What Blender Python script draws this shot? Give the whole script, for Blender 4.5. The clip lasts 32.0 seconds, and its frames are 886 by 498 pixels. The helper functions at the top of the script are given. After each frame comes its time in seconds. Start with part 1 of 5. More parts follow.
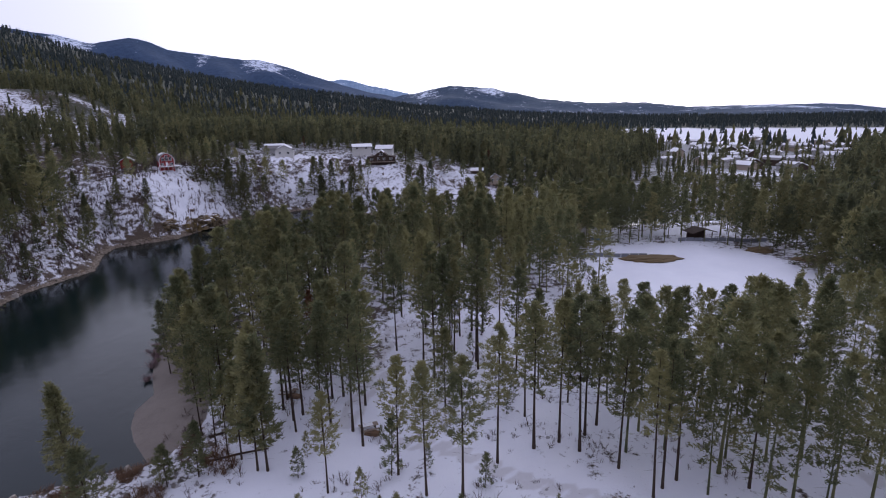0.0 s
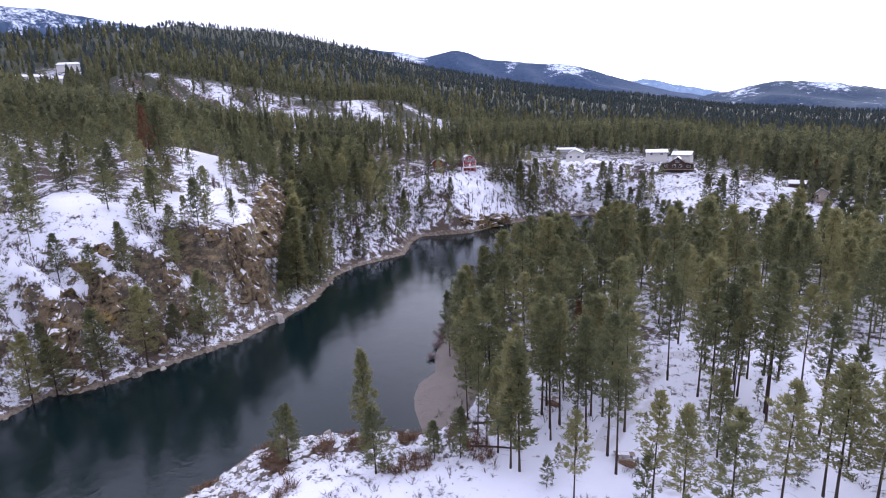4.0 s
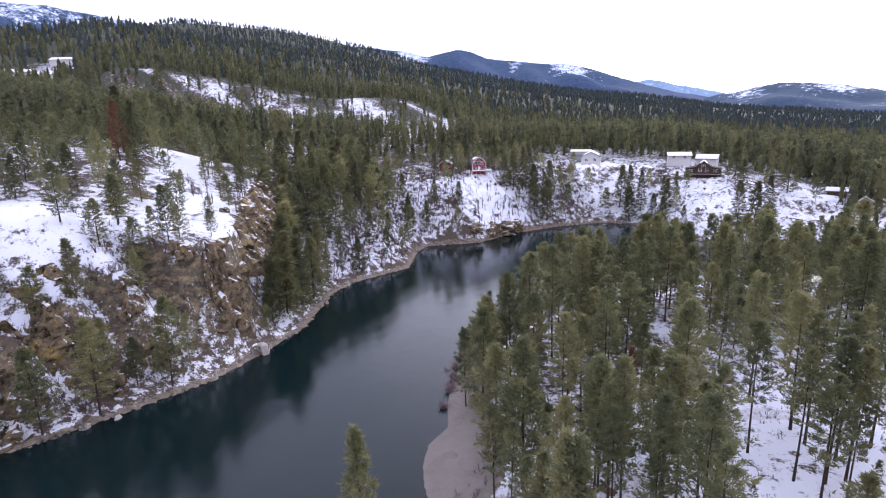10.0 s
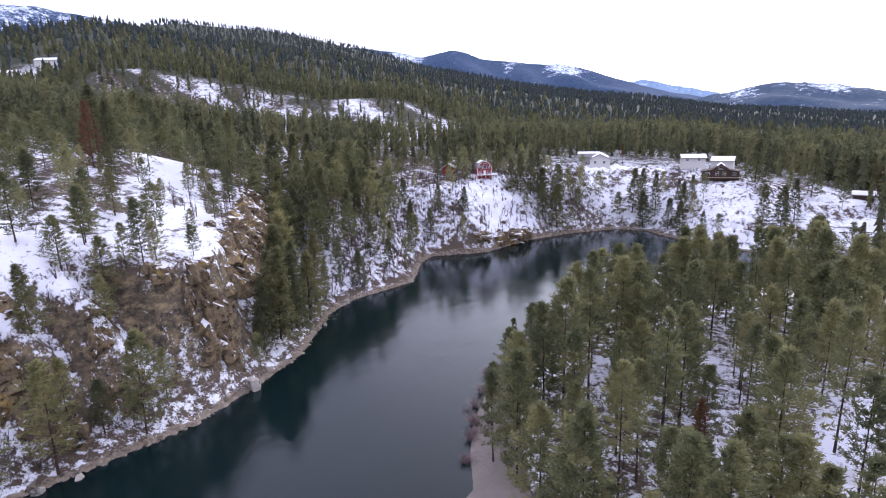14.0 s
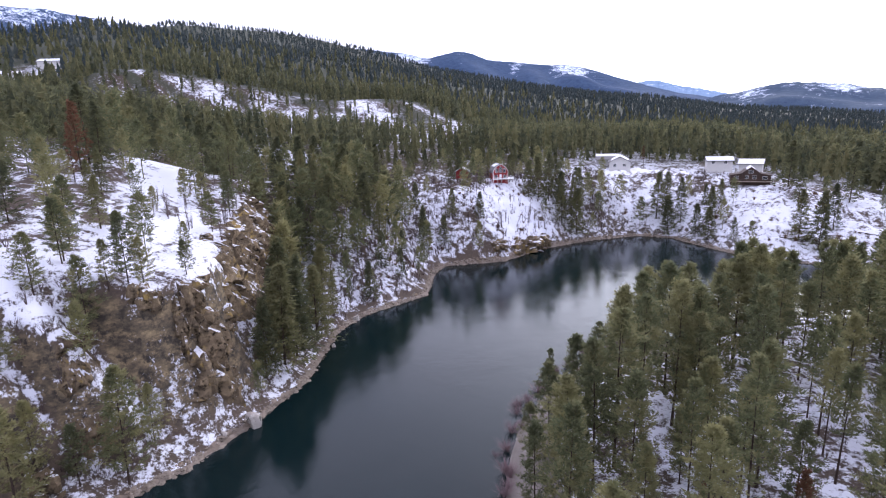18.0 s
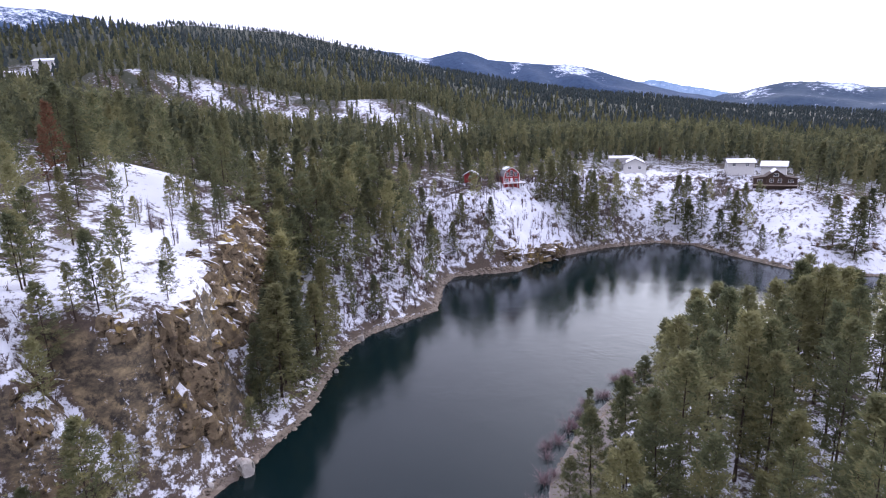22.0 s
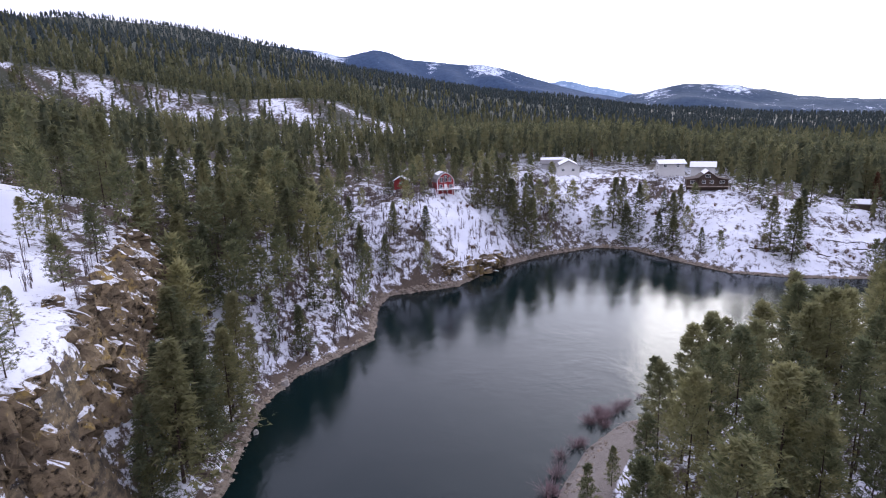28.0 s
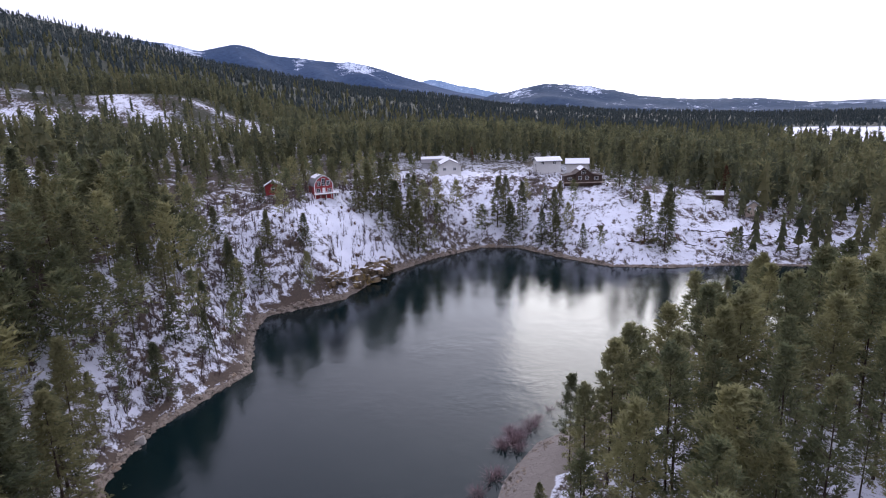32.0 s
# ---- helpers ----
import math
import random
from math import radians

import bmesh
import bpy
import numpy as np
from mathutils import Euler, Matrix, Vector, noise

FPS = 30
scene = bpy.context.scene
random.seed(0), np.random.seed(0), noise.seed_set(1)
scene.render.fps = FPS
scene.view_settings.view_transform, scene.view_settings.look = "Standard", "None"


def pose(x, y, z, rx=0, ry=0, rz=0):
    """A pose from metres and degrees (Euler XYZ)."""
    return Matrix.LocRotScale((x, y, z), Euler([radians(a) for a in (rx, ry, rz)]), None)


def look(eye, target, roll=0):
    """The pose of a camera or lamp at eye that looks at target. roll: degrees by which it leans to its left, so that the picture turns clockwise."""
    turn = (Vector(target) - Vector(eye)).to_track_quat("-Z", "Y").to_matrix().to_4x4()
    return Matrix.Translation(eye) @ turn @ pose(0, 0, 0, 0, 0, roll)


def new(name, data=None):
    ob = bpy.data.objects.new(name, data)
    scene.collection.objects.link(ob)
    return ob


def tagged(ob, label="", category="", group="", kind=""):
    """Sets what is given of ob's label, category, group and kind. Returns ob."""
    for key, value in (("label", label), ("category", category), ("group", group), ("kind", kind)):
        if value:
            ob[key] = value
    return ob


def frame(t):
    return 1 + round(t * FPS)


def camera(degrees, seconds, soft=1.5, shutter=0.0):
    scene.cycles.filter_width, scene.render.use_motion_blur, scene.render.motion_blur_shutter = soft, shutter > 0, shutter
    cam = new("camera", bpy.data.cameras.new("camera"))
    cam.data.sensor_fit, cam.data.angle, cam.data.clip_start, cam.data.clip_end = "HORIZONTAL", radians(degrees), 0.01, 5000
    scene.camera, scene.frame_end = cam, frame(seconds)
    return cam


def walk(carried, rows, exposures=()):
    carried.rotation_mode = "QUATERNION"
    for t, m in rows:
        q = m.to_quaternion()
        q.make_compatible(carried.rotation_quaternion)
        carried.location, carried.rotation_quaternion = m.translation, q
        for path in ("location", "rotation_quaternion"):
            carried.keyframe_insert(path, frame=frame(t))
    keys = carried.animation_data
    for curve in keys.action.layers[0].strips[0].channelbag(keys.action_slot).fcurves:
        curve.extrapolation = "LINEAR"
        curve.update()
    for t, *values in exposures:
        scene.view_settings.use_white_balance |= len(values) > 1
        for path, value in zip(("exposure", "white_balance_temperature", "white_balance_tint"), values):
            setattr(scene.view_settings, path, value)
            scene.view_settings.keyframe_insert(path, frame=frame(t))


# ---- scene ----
cam = camera(77.6, 32.0, soft=1.1)
PATH = [
    (0, (-3.376, 2.519, 39.908), (-3.376, 4.461, 39.433), -1.3),
    (0.5, (-3.256, 2.647, 40.057), (-3.4, 4.585, 39.586), -1.5),
    (1, (-3.199, 2.518, 40.244), (-3.494, 4.44, 39.778), -1.5),
    (1.5, (-3.169, 2.673, 40.414), (-3.611, 4.568, 39.955), -1.6),
    (2, (-2.95, 2.762, 40.732), (-3.544, 4.617, 40.276), -1.7),
    (2.5, (-2.93, 2.811, 41.033), (-3.664, 4.616, 40.584), -1.7),
    (3, (-2.667, 3.045, 41.303), (-3.556, 4.782, 40.861), -1.9),
    (3.5, (-2.649, 2.954, 41.388), (-3.596, 4.66, 40.948), -1.9),
    (5.5, (-3.46, 4.279, 41.063), (-4.427, 5.971, 40.613), -1.7),
    (6, (-4.061, 5.307, 41.073), (-5.032, 6.996, 40.619), -1.6),
    (6.5, (-4.815, 6.509, 41.051), (-5.79, 8.195, 40.597), -1.5),
    (7, (-5.723, 7.876, 41.027), (-6.698, 9.562, 40.575), -1.5),
    (7.5, (-6.671, 9.231, 41.053), (-7.645, 10.918, 40.601), -1.4),
    (8, (-7.758, 10.912, 41.001), (-8.73, 12.601, 40.552), -1.4),
    (8.5, (-8.959, 12.527, 41.108), (-9.928, 14.218, 40.659), -1.4),
    (9, (-10.162, 14.178, 41.249), (-11.131, 15.868, 40.799), -1.3),
    (9.5, (-11.628, 15.893, 41.284), (-12.595, 17.585, 40.836), -1.4),
    (10, (-13.071, 17.581, 41.357), (-14.034, 19.276, 40.912), -1.4),
    (10.5, (-14.427, 19.047, 41.329), (-15.387, 20.745, 40.884), -1.5),
    (11, (-15.676, 20.337, 41.314), (-16.631, 22.037, 40.869), -1.5),
    (11.5, (-16.902, 21.641, 41.238), (-17.852, 23.344, 40.794), -1.6),
    (12, (-17.97, 22.848, 41.33), (-18.918, 24.552, 40.886), -1.5),
    (12.5, (-19.068, 24.008, 41.455), (-20.012, 25.714, 41.012), -1.5),
    (13, (-20.23, 25.086, 41.524), (-21.171, 26.794, 41.082), -1.5),
    (13.5, (-21.285, 26.161, 41.637), (-22.229, 27.869, 41.194), -1.6),
    (14, (-22.251, 27.197, 41.718), (-23.198, 28.902, 41.275), -1.6),
    (14.5, (-23.031, 28.215, 41.847), (-23.983, 29.917, 41.405), -1.7),
    (16.5, (-27.073, 32.369, 41.958), (-28.038, 34.065, 41.518), -1.7),
    (17, (-27.979, 33.403, 41.903), (-28.944, 35.099, 41.463), -1.7),
    (17.5, (-28.923, 34.441, 41.913), (-29.887, 36.137, 41.474), -1.7),
    (18, (-29.964, 35.468, 41.924), (-30.929, 37.164, 41.485), -1.7),
    (18.5, (-30.954, 36.467, 41.936), (-31.919, 38.163, 41.498), -1.7),
    (19, (-31.876, 37.529, 41.887), (-32.841, 39.225, 41.449), -1.7),
    (19.5, (-32.819, 38.59, 41.951), (-33.785, 40.286, 41.513), -1.7),
    (20, (-33.678, 39.545, 42.006), (-34.646, 41.239, 41.567), -1.8),
    (20.5, (-34.63, 40.585, 42.052), (-35.598, 42.279, 41.613), -1.7),
    (21, (-35.523, 41.648, 42.174), (-36.49, 43.342, 41.734), -1.7),
    (21.5, (-36.406, 42.702, 42.253), (-37.374, 44.396, 41.815), -1.8),
    (22, (-37.223, 43.697, 42.356), (-38.191, 45.391, 41.917), -1.8),
    (22.5, (-38.22, 44.713, 42.437), (-39.185, 46.409, 41.997), -1.8),
    (23, (-39.173, 45.71, 42.472), (-40.138, 47.406, 42.031), -1.8),
    (23.5, (-40.134, 46.902, 42.499), (-41.101, 48.596, 42.059), -1.8),
    (24, (-41.065, 47.967, 42.563), (-42.034, 49.661, 42.124), -1.8),
    (24.5, (-41.838, 49.057, 42.696), (-42.808, 50.75, 42.257), -1.9),
    (25, (-42.593, 49.992, 42.802), (-43.533, 51.701, 42.361), -1.9),
    (25.5, (-43.472, 50.938, 42.871), (-44.357, 52.676, 42.428), -1.9),
    (27.5, (-46.591, 55.216, 42.977), (-47.343, 57.014, 42.529), -2.0),
    (28, (-47.204, 56.306, 43.021), (-47.917, 58.12, 42.572), -1.9),
    (28.5, (-47.6, 57.41, 43.175), (-48.285, 59.234, 42.723), -2.0),
    (29, (-48.403, 58.582, 43.128), (-49.045, 60.421, 42.675), -2.1),
    (29.5, (-49.182, 59.755, 43.014), (-49.785, 61.607, 42.561), -2.0),
    (30, (-49.555, 60.93, 43.014), (-50.119, 62.793, 42.558), -2.0),
    (30.5, (-50.148, 61.907, 43.057), (-50.659, 63.785, 42.597), -2.1),
    (31, (-50.795, 62.937, 43.105), (-51.238, 64.832, 42.642), -2.1),
    (31.5, (-51.387, 64.17, 43.118), (-51.753, 66.08, 42.652), -1.9),
    (32, (-51.812, 65.354, 43.054), (-52.102, 67.276, 42.585), -2.0),
]
walk(cam, [(t, look(eye, target, roll)) for t, eye, target, roll in PATH], [(0, -0.98), (1.5, -0.54), (3.5, -0.02), (6, 0.19), (22, 0.16), (24, 0.10), (28, -0.10), (32, -0.31)])

# ---- world and light: a bright overcast winter sky ----
world = bpy.data.worlds.new("overcast_sky")
scene.world = world
world.use_nodes = True
wn = world.node_tree.nodes
wl = world.node_tree.links
wn.clear()
w_out = wn.new("ShaderNodeOutputWorld")
w_bg = wn.new("ShaderNodeBackground")
w_sky = wn.new("ShaderNodeTexSky")
w_sky.sky_type = "NISHITA"
w_sky.sun_disc = False
w_sky.sun_elevation = radians(20)
w_sky.sun_rotation = radians(12)
w_scale = wn.new("ShaderNodeMixRGB")
w_scale.blend_type = "MULTIPLY"
w_scale.inputs[0].default_value = 1.0
w_scale.inputs[2].default_value = (0.09, 0.09, 0.09, 1)
w_mix = wn.new("ShaderNodeMixRGB")
w_coord = wn.new("ShaderNodeTexCoord")
w_map = wn.new("ShaderNodeMapping")
w_map.inputs["Scale"].default_value = (1.2, 1.2, 7.0)
w_noise = wn.new("ShaderNodeTexNoise")
w_noise.inputs["Scale"].default_value = 2.2
w_noise.inputs["Detail"].default_value = 5.0
w_ramp = wn.new("ShaderNodeValToRGB")
w_ramp.color_ramp.elements[0].position = 0.30
w_ramp.color_ramp.elements[0].color = (0.98, 1.01, 1.41, 1)
w_ramp.color_ramp.elements[1].position = 0.46
w_ramp.color_ramp.elements[1].color = (1.16, 1.17, 1.58, 1)
w_mix.inputs[0].default_value = 0.88
wl.new(w_coord.outputs["Generated"], w_map.inputs["Vector"])
wl.new(w_map.outputs["Vector"], w_noise.inputs["Vector"])
wl.new(w_noise.outputs["Fac"], w_ramp.inputs["Fac"])
wl.new(w_sky.outputs["Color"], w_scale.inputs[1])
wl.new(w_scale.outputs["Color"], w_mix.inputs[1])
wl.new(w_ramp.outputs["Color"], w_mix.inputs[2])
# the cloud is brightest round the veiled sun
w_dot = wn.new("ShaderNodeVectorMath")
w_dot.operation = "DOT_PRODUCT"
w_dot.inputs[1].default_value = (0.135, 0.957, 0.255)
w_pow = wn.new("ShaderNodeMath")
w_pow.operation = "POWER"
w_pow.use_clamp = False
w_max = wn.new("ShaderNodeMath")
w_max.operation = "MAXIMUM"
w_max.inputs[1].default_value = 0.0
w_pow.inputs[1].default_value = 9.0
w_dim = wn.new("ShaderNodeVectorMath")
w_dim.operation = "SCALE"
w_dim.inputs["Scale"].default_value = 1.0
w_lit = wn.new("ShaderNodeVectorMath")
w_lit.operation = "MULTIPLY_ADD"
w_lit.inputs[1].default_value = (2.0, 2.05, 2.25)
wl.new(w_coord.outputs["Generated"], w_dot.inputs[0])
wl.new(w_dot.outputs["Value"], w_max.inputs[0])
wl.new(w_max.outputs[0], w_pow.inputs[0])
wl.new(w_pow.outputs[0], w_lit.inputs[0])
wl.new(w_mix.outputs["Color"], w_dim.inputs[0])
wl.new(w_dim.outputs["Vector"], w_lit.inputs[2])
wl.new(w_lit.outputs["Vector"], w_bg.inputs["Color"])
w_bg.inputs["Strength"].default_value = 1.35
wl.new(w_bg.outputs["Background"], w_out.inputs["Surface"])

sun_data = bpy.data.lights.new("sun", "SUN")
sun_data.energy = 0.6
sun_data.angle = radians(25)
sun_data.color = (1.0, 0.95, 0.88)
sun = new("sun", sun_data)
sun.matrix_world = pose(0, 0, 200, -68, 0, -12)


# ---- materials ----
def rgb(c):
    return (c[0], c[1], c[2], 1.0)


class Nodes:
    """A short way to write node materials."""

    def __init__(self, name):
        self.mat = bpy.data.materials.new(name)
        self.mat.use_nodes = True
        self.n = self.mat.node_tree.nodes
        self.l = self.mat.node_tree.links
        self.bsdf = self.n["Principled BSDF"]
        self.geo = self.n.new("ShaderNodeNewGeometry")
        self.pos = self.geo.outputs["Position"]

    def put(self, value, socket):
        if hasattr(value, "is_linked"):
            self.l.new(value, socket)
        elif isinstance(value, tuple) and len(value) == 3:
            socket.default_value = rgb(value)
        else:
            socket.default_value = value

    def noise(self, scale, detail=4.0, rough=0.6, vec=None, stretch=None):
        node = self.n.new("ShaderNodeTexNoise")
        node.inputs["Scale"].default_value = scale
        node.inputs["Detail"].default_value = detail
        node.inputs["Roughness"].default_value = rough
        src = vec or self.pos
        if stretch:
            m = self.n.new("ShaderNodeMapping")
            m.inputs["Scale"].default_value = stretch
            self.l.new(src, m.inputs["Vector"])
            src = m.outputs["Vector"]
        self.l.new(src, node.inputs["Vector"])
        return node.outputs["Fac"]

    def voronoi(self, scale, feature="F1", out="Distance", stretch=None):
        node = self.n.new("ShaderNodeTexVoronoi")
        node.feature = feature
        node.inputs["Scale"].default_value = scale
        src = self.pos
        if stretch:
            m = self.n.new("ShaderNodeMapping")
            m.inputs["Scale"].default_value = stretch
            self.l.new(src, m.inputs["Vector"])
            src = m.outputs["Vector"]
        self.l.new(src, node.inputs["Vector"])
        return node.outputs[out]

    def math(self, op, a, b=0.0, clamp=False):
        node = self.n.new("ShaderNodeMath")
        node.operation = op
        node.use_clamp = clamp
        self.put(a, node.inputs[0])
        self.put(b, node.inputs[1])
        return node.outputs[0]

    def ramp(self, fac, *stops):
        node = self.n.new("ShaderNodeValToRGB")
        e = node.color_ramp.elements
        while len(e) < len(stops):
            e.new(0.5)
        for i, (p, c) in enumerate(stops):
            e[i].position = p
            e[i].color = rgb(c) if isinstance(c, tuple) else (c, c, c, 1)
        self.l.new(fac, node.inputs["Fac"])
        return node.outputs["Color"]

    def mix(self, fac, a, b, mode="MIX"):
        node = self.n.new("ShaderNodeMixRGB")
        node.blend_type = mode
        self.put(fac, node.inputs[0])
        self.put(a, node.inputs[1])
        self.put(b, node.inputs[2])
        return node.outputs[0]

    def sep(self, vec):
        node = self.n.new("ShaderNodeSeparateXYZ")
        self.l.new(vec, node.inputs[0])
        return node.outputs

    def attr(self, name):
        node = self.n.new("ShaderNodeAttribute")
        node.attribute_name = name
        return node.outputs["Fac"]

    def bump(self, height, strength=0.5, distance=0.1):
        node = self.n.new("ShaderNodeBump")
        node.inputs["Strength"].default_value = strength
        node.inputs["Distance"].default_value = distance
        self.l.new(height, node.inputs["Height"])
        self.l.new(node.outputs["Normal"], self.bsdf.inputs["Normal"])

    def done(self, color, rough=0.8, metal=0.0, spec=0.3):
        self.put(color, self.bsdf.inputs["Base Color"])
        self.put(rough, self.bsdf.inputs["Roughness"])
        self.bsdf.inputs["Metallic"].default_value = metal
        self.bsdf.inputs["Specular IOR Level"].default_value = spec
        return self.mat


def ground_material():
    """Snow broken by brush, needles, soil and stones. Attributes: cover (how whole the snow lies), stone, sand, wood."""
    k = Nodes("snowy_ground")
    nz = k.sep(k.geo.outputs["Normal"])[2]
    big = k.noise(0.11, 5)
    mid = k.noise(0.55, 6, 0.65)
    fine = k.noise(2.6, 6, 0.7)
    snow_col = k.mix(k.noise(0.3, 3), (0.655, 0.665, 0.735), (0.735, 0.74, 0.79))
    soil = k.ramp(fine, (0.25, (0.030, 0.024, 0.020)), (0.5, (0.075, 0.056, 0.042)), (0.75, (0.16, 0.12, 0.085)))
    brush = k.mix(mid, (0.055, 0.045, 0.036), (0.13, 0.085, 0.062))
    bare = k.mix(big, soil, brush)
    stone = k.ramp(k.voronoi(1.6, out="Color"), (0.1, (0.075, 0.056, 0.042)), (0.5, (0.18, 0.14, 0.108)), (0.9, (0.34, 0.285, 0.235)))
    stone = k.mix(k.noise(7, 4), stone, (0.20, 0.155, 0.12))
    sand = k.mix(k.noise(1.2, 6), (0.17, 0.145, 0.125), (0.225, 0.195, 0.172))
    # how much snow lies: from the cover attribute, the slope and drift noise
    amount = k.math("ADD", k.math("MULTIPLY", mid, 0.62), k.math("MULTIPLY", fine, 0.38))
    amount = k.math("ADD", amount, k.math("MULTIPLY", k.math("SUBTRACT", big, 0.5), 0.35))
    level = k.math("ADD", amount, k.math("SUBTRACT", k.attr("cover"), 0.5))
    steep = k.math("SUBTRACT", 0.56, nz, True)
    level = k.math("SUBTRACT", level, k.math("MULTIPLY", k.math("SUBTRACT", 1.0, nz, True), 0.08))
    level = k.math("SUBTRACT", level, k.math("MULTIPLY", steep, 0.42))
    crack = k.ramp(k.noise(0.8, 6, 0.75), (0.38, 0.0), (0.5, 1.0))
    crag_col = k.ramp(k.noise(0.5, 7, 0.7, stretch=(1.0, 1.0, 1.8)), (0.32, (0.032, 0.026, 0.020)), (0.48, (0.10, 0.078, 0.05)), (0.68, (0.27, 0.20, 0.11)))
    crag_col = k.mix(crack, (0.03, 0.025, 0.02), crag_col)
    bare = k.mix(k.ramp(steep, (0.03, 0.0), (0.16, 1.0)), bare, crag_col)
    lies = k.ramp(level, (0.47, 0.0), (0.535, 1.0))
    col = k.mix(lies, bare, snow_col)
    worn = k.ramp(k.math("ADD", k.attr("track"), k.math("MULTIPLY", k.math("SUBTRACT", mid, 0.5), 0.6)), (0.4, 0.0), (0.75, 1.0))
    col = k.mix(k.math("MULTIPLY", worn, 0.32), col, k.mix(fine, (0.16, 0.12, 0.10), (0.42, 0.37, 0.35)))
    wood = k.mix(k.noise(0.09, 4), (0.030, 0.036, 0.020), (0.055, 0.058, 0.034))
    col = k.mix(k.attr("wood"), col, k.mix(k.math("MULTIPLY", lies, 0.05), wood, snow_col))
    shore = k.ramp(k.math("ADD", k.attr("stone"), k.math("MULTIPLY", k.math("SUBTRACT", mid, 0.5), 0.7)), (0.42, 0.0), (0.52, 1.0))
    col = k.mix(shore, col, stone)
    col = k.mix(k.ramp(k.math("ADD", k.attr("sand"), k.math("MULTIPLY", k.math("SUBTRACT", mid, 0.5), 0.8)), (0.45, 0.0), (0.55, 1.0)), col, sand)
    h = k.math("ADD", k.math("MULTIPLY", fine, 0.6), k.math("MULTIPLY", lies, 0.5))
    k.bump(h, 0.55, 0.25)
    return k.done(col, 0.85)


def water_material():
    k = Nodes("river_water")
    a = k.noise(0.16, 3, 0.55, stretch=(1.0, 0.55, 1.0))
    b = k.noise(0.9, 3, 0.6)
    swirl = k.noise(0.05, 2)
    boil = k.ramp(k.noise(0.045, 4, 0.6), (0.5, 0.15), (0.66, 1.0))
    h = k.math("ADD", k.math("MULTIPLY", a, 0.9), k.math("MULTIPLY", k.math("MULTIPLY", b, boil), 0.75))
    h = k.math("ADD", h, k.math("MULTIPLY", k.noise(3.2, 3), 0.17))
    k.bump(h, 0.16, 0.5)
    col = k.mix(k.noise(0.05, 3), (0.002, 0.0075, 0.0085), (0.004, 0.012, 0.013))
    k.bsdf.inputs["IOR"].default_value = 1.33
    m = k.done(col, k.ramp(k.noise(0.03, 4), (0.35, 0.0), (0.7, 0.05)), spec=0.45)
    return m


def foliage_material(name, dark, light, tip):
    k = Nodes(name)
    oi = k.n.new("ShaderNodeObjectInfo")
    isl = k.geo.outputs["Random Per Island"]
    c = k.mix(isl, dark, light)
    c = k.mix(k.ramp(k.noise(0.35, 3), (0.45, 0.0), (0.7, 1.0)), c, tip)
    c = k.mix(k.ramp(k.noise(0.035, 4, 0.65), (0.40, 0.25), (0.60, 0.0)), c, tuple(v * 0.7 for v in dark))
    tone = k.math("FRACT", k.math("ADD", oi.outputs["Random"], k.attr("tone")))
    c = k.mix(k.ramp(tone, (0.5, 0.0), (1.0, 0.7)), c, tip)
    c = k.mix(k.ramp(tone, (0.0, 0.45), (0.5, 0.0)), c, dark)
    mat = k.done(c, 0.7, spec=0.2)
    through_ = k.n.new("ShaderNodeBsdfTranslucent")
    k.l.new(c, through_.inputs["Color"])
    both = k.n.new("ShaderNodeMixShader")
    both.inputs[0].default_value = 0.5
    k.l.new(k.bsdf.outputs[0], both.inputs[1])
    k.l.new(through_.outputs[0], both.inputs[2])
    k.l.new(both.outputs[0], k.n["Material Output"].inputs["Surface"])
    return mat


def bark_material(name, dark, light):
    k = Nodes(name)
    c = k.mix(k.noise(3.0, 5, 0.65, stretch=(2.5, 2.5, 0.5)), dark, light)
    k.bump(k.noise(9.0, 4, 0.7, stretch=(2.5, 2.5, 0.4)), 0.6, 0.03)
    return k.done(c, 0.9, spec=0.15)


def rock_material(name, dark, light, stain, snow=True):
    k = Nodes(name)
    strata = k.noise(0.55, 8, 0.72, stretch=(1.0, 1.0, 1.7))
    face = k.voronoi(0.5, out="Color", stretch=(1.0, 1.0, 1.4))
    crack = k.ramp(k.noise(0.9, 6, 0.75, stretch=(1.0, 1.0, 1.3)), (0.36, 0.0), (0.45, 1.0))
    c = k.ramp(strata, (0.28, dark), (0.5, tuple((a + b) / 2 for a, b in zip(dark, light))), (0.68, light))
    c = k.mix(0.45, c, k.mix(k.sep(face)[0], tuple(v * 1.6 for v in dark), light))
    c = k.mix(k.ramp(k.noise(0.3, 6, 0.72), (0.56, 0.0), (0.64, 0.7)), c, stain)
    c = k.mix(k.math("MULTIPLY", k.math("SUBTRACT", 1.0, crack), 0.9), c, tuple(v * 0.35 for v in dark))
    if snow:
        nz = k.sep(k.geo.outputs["Normal"])[2]
        lies = k.ramp(k.math("ADD", nz, k.math("MULTIPLY", k.math("SUBTRACT", k.noise(1.7, 7, 0.78), 0.5), 1.1)), (0.76, 0.0), (0.82, 1.0))
        c = k.mix(lies, c, (0.70, 0.70, 0.74))
    k.bump(k.math("ADD", strata, k.math("MULTIPLY", crack, 0.5)), 1.0, 0.5)
    return k.done(c, 0.92, spec=0.2)


